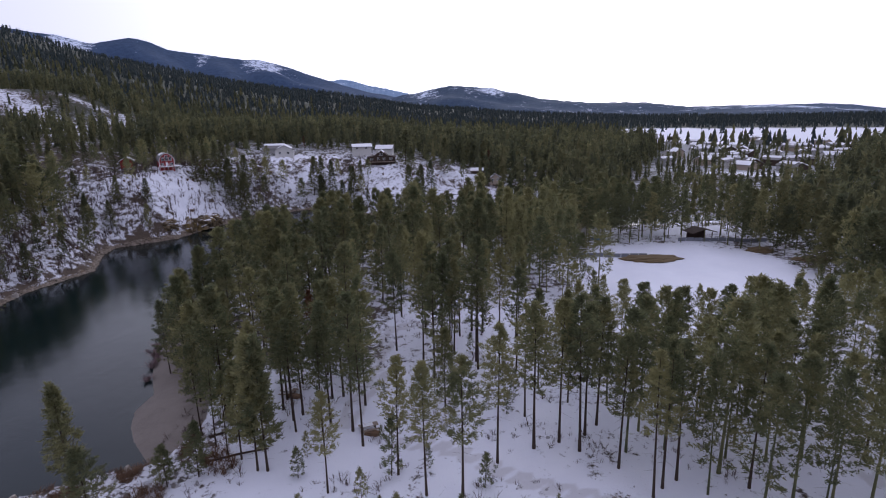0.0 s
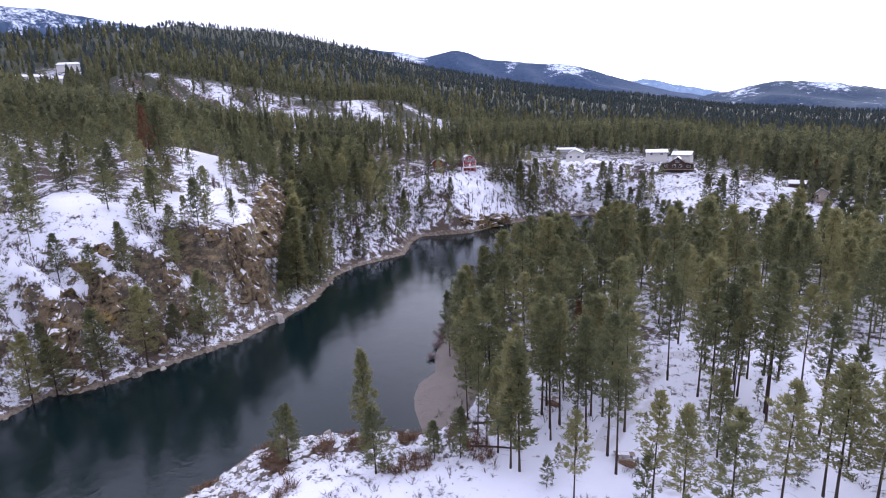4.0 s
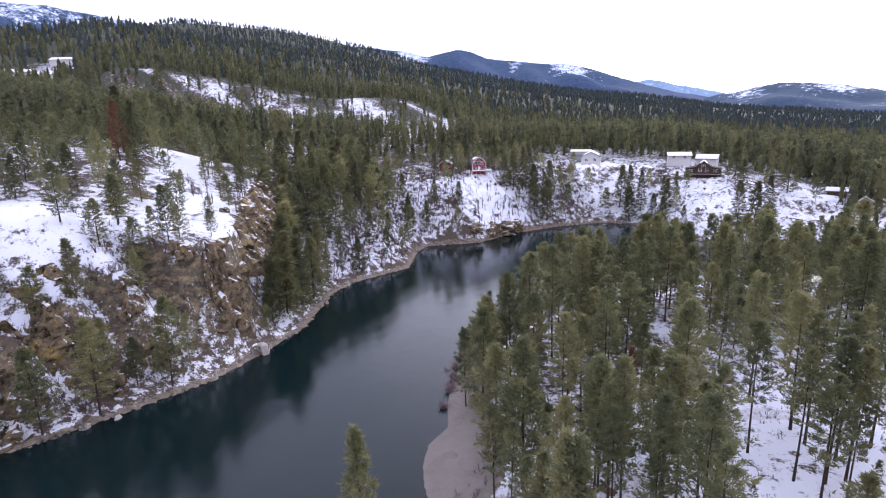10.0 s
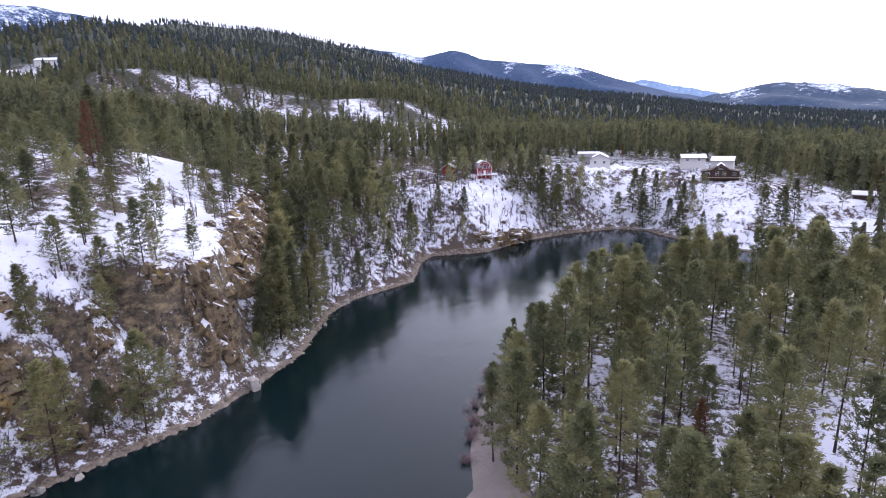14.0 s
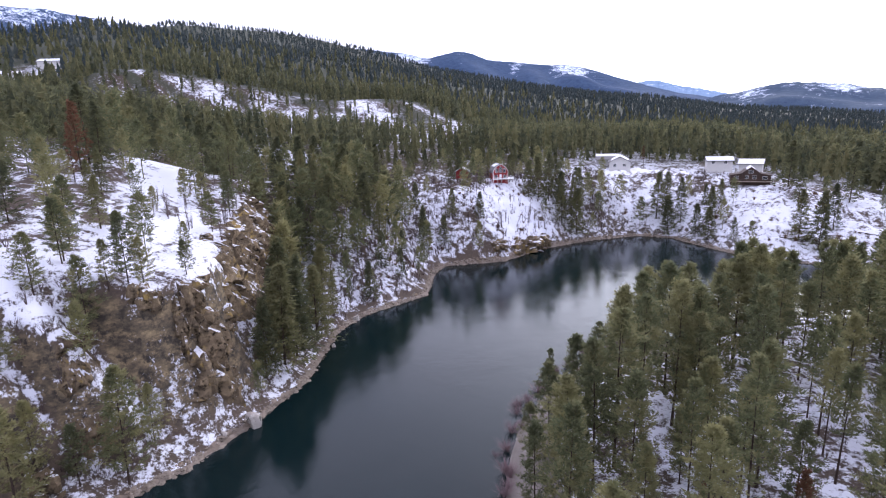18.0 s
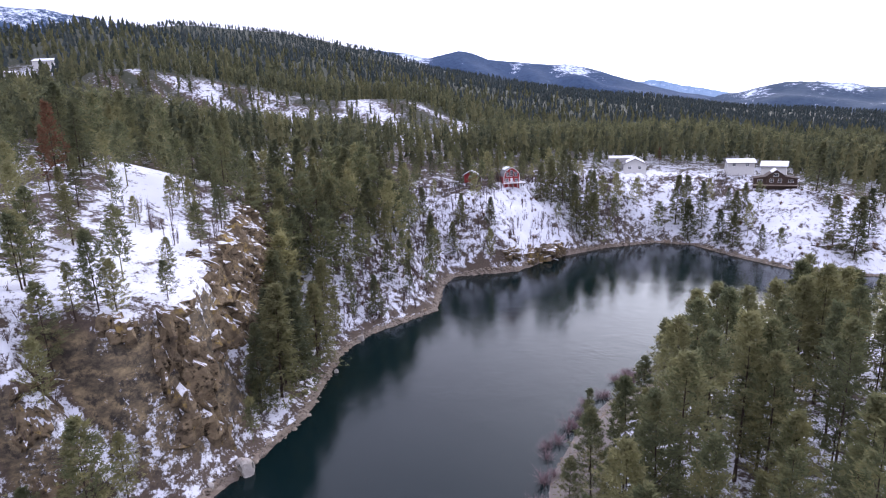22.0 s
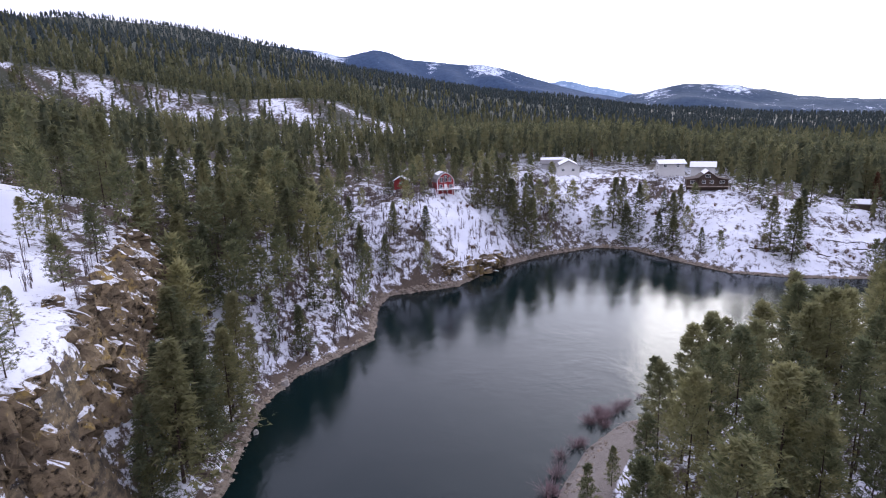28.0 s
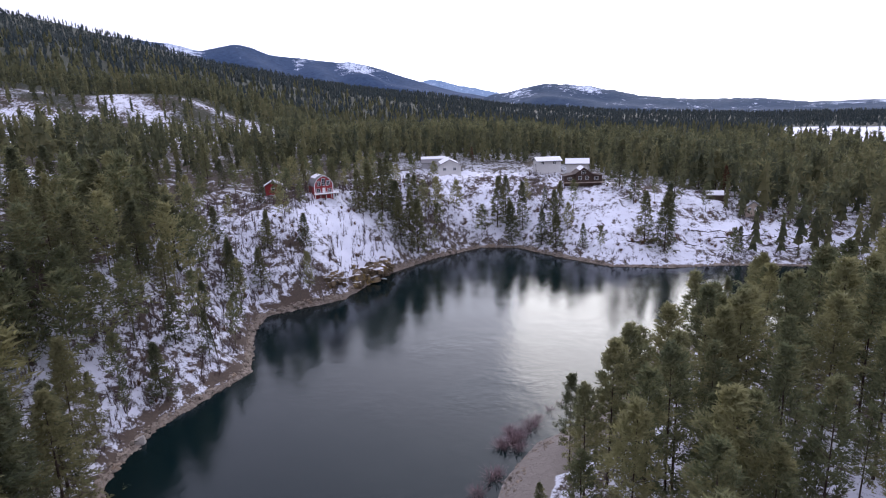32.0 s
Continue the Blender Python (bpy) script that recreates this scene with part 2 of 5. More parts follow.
def plain(name, color, rough=0.7, vary=0.15, scale=2.0, metal=0.0):
    """A painted or weathered surface with two scales of wear."""
    k = Nodes(name)
    dark = tuple(v * (1 - vary) for v in color)
    c = k.mix(k.noise(scale, 5), dark, color)
    c = k.mix(k.math("MULTIPLY", k.ramp(k.noise(scale * 0.2, 4), (0.45, 0.0), (0.75, 1.0)), vary), c, tuple(v * 0.6 for v in color))
    return k.done(c, rough, metal)


M_GROUND = ground_material()
M_WATER = water_material()
M_PINE = foliage_material("pine_needles", (0.090, 0.105, 0.058), (0.210, 0.214, 0.106), (0.312, 0.288, 0.136))
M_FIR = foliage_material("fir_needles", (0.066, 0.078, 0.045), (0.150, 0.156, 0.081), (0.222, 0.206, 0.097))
# bluer needles for the far woods: distance haze painted into the colour
M_HAZE_NEEDLES = foliage_material("haze_blue_needles", (0.044, 0.064, 0.068), (0.088, 0.112, 0.112), (0.112, 0.128, 0.110))
M_BARK = bark_material("pine_bark", (0.022, 0.016, 0.014), (0.080, 0.054, 0.042))
M_TWIG = bark_material("bare_twigs", (0.05, 0.036, 0.034), (0.16, 0.12, 0.11))
M_RUST = foliage_material("dead_needles", (0.08, 0.04, 0.022), (0.15, 0.075, 0.04), (0.19, 0.10, 0.06))
M_ROCK = rock_material("cliff_rock", (0.036, 0.028, 0.021), (0.27, 0.200, 0.120), (0.38, 0.26, 0.075))
M_STONE = rock_material("shore_stone", (0.09, 0.070, 0.055), (0.36, 0.30, 0.24), (0.22, 0.155, 0.10), False)
M_SNOW = plain("lying_snow", (0.74, 0.74, 0.77), 0.7, 0.05, 0.8)


# ---- mesh helpers ----
def np_mesh(name, verts, tris, material, smooth=False):
    """A mesh from arrays of corners and triangles."""
    me = bpy.data.meshes.new(name)
    n, m = len(verts), len(tris)
    me.vertices.add(n)
    me.vertices.foreach_set("co", np.asarray(verts, dtype=np.float32).ravel())
    k = tris.shape[1]
    me.loops.add(m * k)
    me.loops.foreach_set("vertex_index", np.asarray(tris, dtype=np.int32).ravel())
    me.polygons.add(m)
    me.polygons.foreach_set("loop_start", np.arange(m, dtype=np.int32) * k)
    me.polygons.foreach_set("use_smooth", np.full(m, smooth))
    me.update(calc_edges=True)
    me.materials.append(material)
    return me


def part(name, bm, material, parent, label="", smooth=False):
    """Links a bmesh as one mesh object under a thing."""
    me = bpy.data.meshes.new(name)
    bm.to_mesh(me)
    bm.free()
    me.materials.append(material)
    if smooth:
        for p in me.polygons:
            p.use_smooth = True
    ob = new(name, me)
    ob.parent = parent
    if label:
        ob["label"] = label
    return ob


def thing(name, label, category, group="", kind=""):
    return tagged(new(name), label, category, group, kind)


# ---- the lie of the land ----
# west and far shore: x, y, width of the bank, its height, rise of the land behind it
WEST = [(-140, -160, 9, 20, .2), (-110, -40, 9, 20, .2), (-101, 10, 9, 20, .2), (-98, 36, 14, 19, .2), (-100, 43, 14, 20, .2), (-96, 47, 13.5, 20, .2),
        (-94, 54, 13.5, 20, .2), (-92, 63, 13, 19, .2), (-90, 73, 11, 20.5, .2), (-91, 86, 10.5, 20.5, .2), (-93.5, 99, 15, 20, .2),
        (-99, 110, 26, 17, .2), (-104, 120, 28, 17, .2), (-105, 131, 26, 17, .2), (-99.8, 149, 25, 15, .2), (-108.5, 168, 22, 17, .18),
        (-110, 177, 22, 19, .15)]
NORTH = [(-103, 183, 20, 20, .12), (-96, 189, 18, 20, .1), (-91, 210, 17, 19, .1), (-80, 229, 22, 19.5, .08), (-66, 244, 26, 20.5, .05),
         (-54, 244, 30, 21.5, .04), (-39, 230, 36, 21.5, .02), (-27, 221, 40, 21, .01), (-12, 220, 40, 18.5, .01), (5, 223, 42, 13, .01),
         (30, 222, 40, 9, .01), (60, 218, 30, 7, .01), (100, 212, 30, 7, .01), (160, 210, 30, 7, .01), (320, 214, 30, 7, .01)]
EAST = [(320, 204), (160, 198), (100, 196), (60, 190), (30, 184), (0, 176), (-25, 166), (-31, 160), (-38, 149), (-45.6, 135.5),
        (-50, 132), (-54, 124), (-56, 114), (-56, 102), (-53.5, 91), (-50.5, 84), (-47.2, 78), (-47.4, 73), (-45.8, 69), (-43.5, 65.5),
        (-39, 60.5), (-46.5, 57.5), (-52, 53.5), (-57, 49), (-56.5, 41), (-60, 20), (-72, -30), (-100, -160)]
BANK = np.array(WEST + NORTH, dtype=float)
RIVER = np.array([(p[0], p[1]) for p in WEST + NORTH] + EAST, dtype=float)
BEACH = np.array([(-42.5, 66), (-44.0, 72.5), (-48, 83), (-53, 98), (-54.5, 112), (-51, 124), (-43, 134), (-28, 160)], dtype=float)
HUB = np.array((-20.0, 30.0))
FAR_AZ = np.array([-75, -40, -20, -8, 2, 12, 23, 31, 34, 37, 41.6, 45.6, 50, 54, 56, 61, 66, 90, 120], dtype=float)
EL_1500 = np.array([-1.2, -1.2, -1.1, -0.8, 0.3, 2.0, 3.6, 4.8, 5.3, 5.8, 6.4, 6.8, 7.0, 7.0, 6.9, 6.8, 6.6, 6.4, 5])
EL_2400 = np.array([-0.9, -0.8, -0.5, 0.1, 1.1, 2.5, 4.2, 5.95, 6.9, 7.6, 8.6, 9.4, 9.65, 9.7, 9.0, 8.4, 7.6, 7.6, 6])


def line_distance(x, y, pts, closed):
    best = np.full(x.shape, 1e9)
    a = pts
    b = np.roll(pts, -1, axis=0)
    if not closed:
        a, b = a[:-1], b[:-1]
    for p, q in zip(a, b):
        v = q - p
        u = np.clip(((x - p[0]) * v[0] + (y - p[1]) * v[1]) / (v @ v), 0, 1)
        best = np.minimum(best, (x - p[0] - u * v[0]) ** 2 + (y - p[1] - u * v[1]) ** 2)
    return np.sqrt(best)


def inside(x, y, pts):
    c = np.zeros(x.shape, dtype=bool)
    for p, q in zip(pts, np.roll(pts, -1, axis=0)):
        cross = (p[1] > y) != (q[1] > y)
        if p[1] != q[1]:
            c ^= cross & (x < (q[0] - p[0]) * (y - p[1]) / (q[1] - p[1]) + p[0])
    return c


def waves(x, y, size, seed):
    """A cheap smooth noise, about -1 to 1."""
    r = np.random.RandomState(seed)
    z = np.zeros(x.shape)
    for i in range(9):
        a = r.uniform(0, 2 * math.pi)
        k = 2 * math.pi / (size * r.uniform(0.55, 1.8))
        z += np.sin((x * math.cos(a) + y * math.sin(a)) * k + r.uniform(0, 6.3))
    return z / 4.5


def smooth(a, b, v):
    u = np.clip((v - a) / (b - a), 0, 1)
    return u * u * (3 - 2 * u)


def land(x, y):
    """Height of the ground and its covers at arrays of places."""
    x = np.asarray(x, dtype=float)
    y = np.asarray(y, dtype=float)
    d_w = line_distance(x, y, BANK[:, :2], False)
    d_e = line_distance(x, y, np.array(EAST, dtype=float), False)
    wet = inside(x, y, RIVER)
    acc = np.zeros((3,) + x.shape)
    tot = np.zeros(x.shape)
    for b in BANK:
        w = 1.0 / (((x - b[0]) ** 2 + (y - b[1]) ** 2) ** 1.6 + 4.0)
        tot += w
        for i in range(3):
            acc[i] += w * b[2 + i]
    width, high, rise = acc / tot
    az_h = np.degrees(np.arctan2(-(x - HUB[0]), y - HUB[1]))
    rise = np.interp(az_h, [-10, 0, 4, 14, 24, 32, 60, 120], [0.0, 0.03, 0.09, 0.10, 0.14, 0.2, 0.3, 0.3])
    rise_mid = np.interp(az_h, [0, 10, 24, 32, 45, 60, 120], [0.0, 0.01, 0.03, 0.055, 0.065, 0.09, 0.11])
    rise_far = np.interp(az_h, [10, 20, 32, 45, 60, 120], [0.0, 0.03, 0.07, 0.13, 0.18, 0.18])
    high = high * np.interp(az_h, [-25, -5, 6], [0.5, 0.8, 1.0])
    west = d_w < d_e
    u = np.clip(d_w / width, 0, 1)
    lumps = waves(x, y, 9, 5) * 0.9 + waves(x, y, 4, 6) * 0.45
    craggy = (1 - smooth(92, 102, y)) * smooth(-160, -60, -np.abs(x + 100))
    shape = (1 - craggy) * (1 - (1 - u) ** 1.25) + craggy * (0.35 * u + 0.65 * smooth(0.2, 0.95, u))
    up = high * shape + lumps * np.clip(d_w / 6, 0, 1) * (0.25 + 0.75 * np.clip(1.4 - d_w / 60, 0, 1))
    back = np.maximum(d_w - width, 0)
    up = up + rise * np.minimum(back, 60) + rise_mid * np.clip(back - 60, 0, 190) + rise_far * np.clip(back - 250, 0, 450) + waves(x, y, 130, 7) * np.interp(az_h, [0, 30], [1.5, 5.0]) * smooth(60, 220, back)
    up = up + 2.6 * np.exp(-((x + 109.5) ** 2 + (y - 219.5) ** 2) / 210.0)
    # the rock wall at the side of the gully, and the snowy road cut further back
    ax, ay, bx, by = -96.0, 89.5, -128.0, 126.5
    ll = math.hypot(bx - ax, by - ay)
    along = ((x - ax) * (bx - ax) + (y - ay) * (by - ay)) / ll / ll
    off = ((y - ay) * (ax - bx) - (x - ax) * (ay - by)) / ll
    wall = smooth(-0.5, 3.0, off) * (1 - smooth(14, 34, off)) * smooth(-0.1, 0.1, along) * (1 - smooth(0.9, 1.3, along))
    up = up * (1 - 0.40 * wall)
    # the snowy shelf behind the cliff climbs away from the river
    shelf = 20.4 + 7.8 * np.clip(along, -0.3, 1.3) + 0.26 * np.clip(-off - 3.0, 0, 40) + waves(x, y, 16, 52) * 0.5
    on = (1 - smooth(-5.0, -2.5, off)) * (1 - smooth(30, 62, -off)) * smooth(-0.32, -0.10, along) * (1 - smooth(1.15, 1.6, along)) * smooth(7.5, 10.5, d_w)
    up = up + on * np.maximum(shelf - up, 0)
    # snowy chutes between the bluffs
    for cy, half, deep in ((74.6, 2.6, 0.5), (66.2, 1.7, 0.35), (58.2, 2.6, 0.5), (50.0, 2.2, 0.42), (42.5, 2.4, 0.4)):
        up = up * (1 - deep * np.exp(-((y - cy - 0.25 * (x + 92)) / half) ** 2) * (1 - smooth(9, 21, d_w)) * (x < -60))
    r_h = np.hypot(x - HUB[0], y - HUB[1])
    cut = 362 + (az_h - 30) * 2.4
    up = up + np.interp(az_h, [24, 34, 50], [6, 17, 23]) * smooth(cut - 10, cut + 44, r_h) * smooth(18, 27, az_h) * (1 - smooth(58, 66, az_h))
    low = 3.9 * (1 - np.exp(-d_e / 7.0)) + (waves(x, y, 14, 8) * 0.28 + waves(x, y, 50, 9) * 0.5) * smooth(4, 25, d_e)
    z = np.where(west, up, low)
    # far land, by bearing from the middle of the flight
    dx, dy = x - HUB[0], y - HUB[1]
    r = np.hypot(dx, dy)
    az = np.degrees(np.arctan2(-dx, dy))
    z15 = 28 + 1500 * np.tan(np.radians(np.interp(az, FAR_AZ, EL_1500)))
    z24 = 28 + 2400 * np.tan(np.radians(np.interp(az, FAR_AZ, EL_2400)))
    near = z
    z_far = np.where(r < 1500, near + (z15 - near) * smooth(500, 1500, r), z15 + (z24 - z15) * np.clip((r - 1500) / 900, 0, 1))
    z_far = np.where(r > 2400, z24 - (z24 - 0) * smooth(2650, 3900, r) * 0.6, z_far)
    z_far = z_far + waves(x, y, 420, 10) * 9 * smooth(500, 1300, r) * np.clip((az + 10) / 25, 0.1, 1)
    z = np.where(r > 450, near + (z_far - near) * smooth(450, 700, r), near)
    bed = -np.minimum(np.minimum(d_w, d_e) * 0.35, 4.0)
    z = np.where(wet, bed, np.maximum(z, 0.05 * np.minimum(np.minimum(d_w, d_e), 3.0)))
    return z, np.minimum(d_w, d_e), west, wet, r, az


def ground_z(x, y):
    return float(land(np.array([x]), np.array([y]))[0][0])


def graded(lo, hi, step, end, ratio):
    """Lines at even steps from lo to hi, then wider and wider ones out to +-end."""
    mid = list(np.arange(lo, hi + step / 2, step))
    out, s, v = [], step, hi
    while v < end:
        s *= ratio
        v += s
        out.append(v)
    inn, s, v = [], step, lo
    while v > -end:
        s *= ratio
        v -= s
        inn.append(v)
    return np.array(inn[::-1] + mid + out)


TRACKS = [[(-15.4, 62), (-14.8, 67), (-12.8, 74), (-14.2, 78.6), (-13, 84.6), (-14.1, 90), (-9, 93), (-5.6, 94.5), (-1.3, 100.8), (8, 105)], [(-8, 58.5), (-0.5, 54.5), (4.4, 51), (10, 48.1), (20, 44)], [(48, 70), (46.6, 66.4), (42.5, 58.7), (38.4, 49.8)]]
# clear patches: x, y, radius along, radius across, turn in degrees
CLEAR = [(-104, 82, 11, 8, 30), (-116, 92, 14, 7, 30), (-130, 102, 16, 6, 30), (-148, 114, 20, 7, 28), (-118, 62, 14, 7, 10), (-100, 205, 16, 11, 60), (-68, 270, 20, 12, 20),
         (-24, 262, 24, 14, 0), (-12, 240, 26, 16, 0), (-60, 254, 22, 8, 20), (8, 96, 22, 14, 60), (51, 123, 27, 26, 0), (112, 242, 16, 7, 0), (165, 297, 26, 9, 20), (86, 190, 14, 9, 0), (72, 166, 15, 6, 0), (44, 96, 24, 13, 0), (-32, 151, 24, 8, 125), (22, 240, 26, 11, 0),
         (-187, 191, 20, 13, 10), (-565, 290, 40, 16, 40), (5, 268, 12, 20, 0)]


def clearing(x, y):
    """1 in the open snow patches, 0 in the woods."""
    c = np.zeros(np.shape(x))
    for cx, cy, a, b, turn in CLEAR:
        ca, sa = math.cos(radians(turn)), math.sin(radians(turn))
        # turn leads from the west towards the north
        u = (-(x - cx) * ca + (y - cy) * sa) / a
        v = ((x - cx) * sa + (y - cy) * ca) / b
        c = np.maximum(c, 1 - smooth(0.75, 1.15, np.hypot(u, v)))
    az_h = np.degrees(np.arctan2(-(x - HUB[0]), y - HUB[1]))
    off = np.hypot(x - HUB[0], y - HUB[1]) - (362 + (az_h - 30) * 2.4)
    off = off + 16 * waves(x, y, 45, 61)
    lead = np.interp(az_h, [27, 36], [-28, -80])
    strip = smooth(lead - 12, lead + 12, off) * (1 - smooth(36, 48, off)) * smooth(18, 23, az_h) * (1 - smooth(56, 62, az_h))
    broken = 0.78 - 0.62 * smooth(-0.2, 0.35, waves(x, y, 26, 18))
    return np.maximum(c, broken * strip)


def build_ground():
    gx = graded(-160, 90, 1.0, 4700, 1.085)
    gy = graded(36, 285, 1.0, 4700, 1.085)
    X, Y = np.meshgrid(gx, gy)
    z, d, west, wet, r, az = land(X.ravel(), Y.ravel())
    xs, ys = X.ravel(), Y.ravel()
    nx, ny = len(gx), len(gy)
    idx = np.arange(nx * ny).reshape(ny, nx)
    quads = np.stack([idx[:-1, :-1], idx[:-1, 1:], idx[1:, 1:], idx[1:, :-1]], axis=-1).reshape(-1, 4)
    me = np_mesh("ground", np.stack([xs, ys, z], axis=1), quads, M_GROUND, True)
    open_ = clearing(xs, ys)
    bank = west & (d < 45)
    cover = np.where(west, np.where(bank, 0.515, 0.49), np.where((xs > -26) & (ys < 100), 0.622, 0.585))
    cover = cover + np.where(west, np.where(ys > 180, 0.015, 0.10), 0.14) * open_ - 0.08 * west * (ys < 190) * (1 - smooth(1.0, 4.5, d)) * (0.7 + 0.6 * waves(xs, ys, 17, 41)) + 0.03 * waves(xs, ys, 30, 12)
    shore_brush = (~west) & (d < 9) & (ys < 64)
    cover = cover - 0.125 * shore_brush + 0.05 * (west & (open_ > 0.5) & (ys > 180) & (xs < -80)) - 0.055 * ((~west) & (ys > 78) & (open_ < 0.3))
    cover = cover + (0.062 - 0.085 * open_ - 0.018 * (1 - smooth(8, 12, d))) * (west & (ys < 100) & (d < 30) & (xs < -80))
    cover = cover + 0.035 * (west & (d > 2.5) & (d < 24) & (ys > 118) & (ys < 262))
    cover = cover - 0.055 * (west & (d > 26) & (ys > 128) & (xs < -112)) * (1 - open_)
    shelf = west & (d > 9) & (d < 62) & (ys > 72) & (ys < 135) & (xs < -92)
    cover = cover - 0.06 * shelf * smooth(-0.05, 0.4, waves(xs, ys, 9, 77))
    stone = np.where(west, 1 - smooth(0.25, 1.1, d), (1 - smooth(0.6, 1.8, d)) * 0.8)
    track = np.zeros(len(xs))
    for pts in TRACKS:
        track = np.maximum(track, 1 - smooth(0.3, 0.9, np.abs(line_distance(xs, ys, np.array(pts, dtype=float), False) - 0.75)))
    stone = np.where(wet, 1.0, stone)
    d_b = line_distance(xs, ys, BEACH, False)
    sand = ((1 - smooth(72, 84, ys)) * (1 - smooth(6.0, 10.0, d_b)) + smooth(72, 84, ys) * (1 - smooth(4.6, 7.6, d - 1.5 * (ys > 122))) * (1 - smooth(8, 14, d_b))) * (~west)
    plain_ = np.maximum(((az < -19) & (az > -60) & (r > 560) & (r < 1250)), 0.3 * ((az < -25) & (az > -41) & (r > 320) & (r <= 560)))
    wood = smooth(150, 420, r) * (1 - plain_) * (1 - smooth(0.08, 0.4, open_))
    cover = cover + 0.4 * plain_
    for name, values in (("cover", cover), ("stone", stone), ("sand", sand), ("wood", wood), ("track", track)):
        a = me.attributes.new(name, "FLOAT", "POINT")
        a.data.foreach_set("value", values.astype(np.float32))
    return tagged(new("ground", me), "snowy ground with brush, stones and a sandy beach", "ground", kind="structure")


build_ground()

# ---- the river ----
def build_water():
    bm = bmesh.new()
    ring = [bm.verts.new((p[0], p[1], 0.0)) for p in ((-330, -300), (420, -300), (420, 330), (-330, 330))]
    bm.faces.new(ring)
    me = bpy.data.meshes.new("water")
    bm.to_mesh(me)
    bm.free()
    me.materials.append(M_WATER)
    return tagged(new("water", me), "dark calm river water with faint ripples", "river", kind="structure")


build_water()


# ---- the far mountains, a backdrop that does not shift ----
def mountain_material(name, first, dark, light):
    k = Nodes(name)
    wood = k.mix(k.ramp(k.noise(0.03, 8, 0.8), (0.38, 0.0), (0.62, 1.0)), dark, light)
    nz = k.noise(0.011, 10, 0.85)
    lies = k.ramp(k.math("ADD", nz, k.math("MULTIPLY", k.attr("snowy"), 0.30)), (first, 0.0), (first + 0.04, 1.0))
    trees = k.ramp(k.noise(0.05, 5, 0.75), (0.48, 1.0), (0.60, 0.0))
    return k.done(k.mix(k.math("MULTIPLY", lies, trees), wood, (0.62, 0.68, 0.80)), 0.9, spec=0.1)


# distance haze is painted into these forest colours as blue and paleness
M_FAR = mountain_material("haze_blue_mountain_forest", 0.625, (0.030, 0.052, 0.100), (0.055, 0.088, 0.150))
M_FAR_HILL = mountain_material("haze_blue_hill_forest", 0.575, (0.030, 0.050, 0.085), (0.055, 0.082, 0.125))
M_FAR_PALE = mountain_material("haze_pale_ridge", 0.58, (0.16, 0.24, 0.36), (0.24, 0.33, 0.46))


def ridge(name, radius, table, depth, seed, label, mat, snowy=()):
    """One far mountain ridge, by bearing and height above the eye in degrees."""
    t = np.array(sorted(table), dtype=float)
    az = np.linspace(t[0, 0], t[-1, 0], 420)
    el = np.interp(az, t[:, 0], t[:, 1])
    rng = np.random.RandomState(seed)
    fine = np.convolve(rng.normal(0, 1, 440), np.ones(5) / 5, "same")[:420]
    crest = 43 + radius * np.tan(np.radians(el)) + fine * radius * 0.0009
    rows = np.linspace(0, 1, 26)
    verts = []
    for u in rows:
        rr = radius - depth * (1 - u)
        x = HUB[0] - np.sin(np.radians(az)) * rr
        y = HUB[1] + np.cos(np.radians(az)) * rr
        spur = waves(x, y, 420, seed) * 0.10 * np.sin(math.pi * u)
        z = -30 + (crest + 30) * np.clip(u ** 0.85 + spur, 0, 1)
        verts.append(np.stack([x, y, z], axis=1))
    verts = np.concatenate(verts)
    n = len(az)
    idx = np.arange(len(rows) * n).reshape(len(rows), n)
    quads = np.stack([idx[:-1, 1:], idx[:-1, :-1], idx[1:, :-1], idx[1:, 1:]], axis=-1).reshape(-1, 4)
    me = np_mesh(name, verts, quads, mat, True)
    # open snowy faces: bearing, half width, strength
    lies = np.zeros((len(rows), n))
    for at, half, strong in snowy:
        lies += strong * np.exp(-((az - at) / half) ** 2)[None, :] * smooth(0.72, 0.9, rows)[:, None]
    me.attributes.new("snowy", "FLOAT", "POINT").data.foreach_set("value", lies.ravel().astype(np.float32))
    return tagged(new(name, me), label, "mountains", kind="structure")


ridge("backdrop_peaks", 4900, [(18, 2.5), (14, 3.1), (11, 3.35), (9.5, 3.5), (8.6, 3.42), (7, 2.95), (4.4, 2.4), (1, 1.6), (-4, .6)], 700, 24, "distant mountain ridge, pale with painted haze", M_FAR_PALE)
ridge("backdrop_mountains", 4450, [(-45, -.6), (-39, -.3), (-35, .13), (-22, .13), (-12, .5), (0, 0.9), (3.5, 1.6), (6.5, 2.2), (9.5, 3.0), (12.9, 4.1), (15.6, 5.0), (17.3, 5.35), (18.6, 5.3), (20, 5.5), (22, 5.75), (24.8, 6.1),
      (26.4, 6.75), (27.7, 7.0), (29, 6.7), (30.7, 6.4), (33, 7.0), (34.5, 7.1), (37, 7.4), (44, 7.6), (50, 8.0), (54, 8.6), (57, 9.1), (60, 9.5), (63, 9.95), (67, 9.9), (72, 9.6), (80, 9)], 1200, 21, "far mountains painted haze-blue with snow on their tops", M_FAR,
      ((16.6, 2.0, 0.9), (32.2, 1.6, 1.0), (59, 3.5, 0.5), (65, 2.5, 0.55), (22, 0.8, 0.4)))
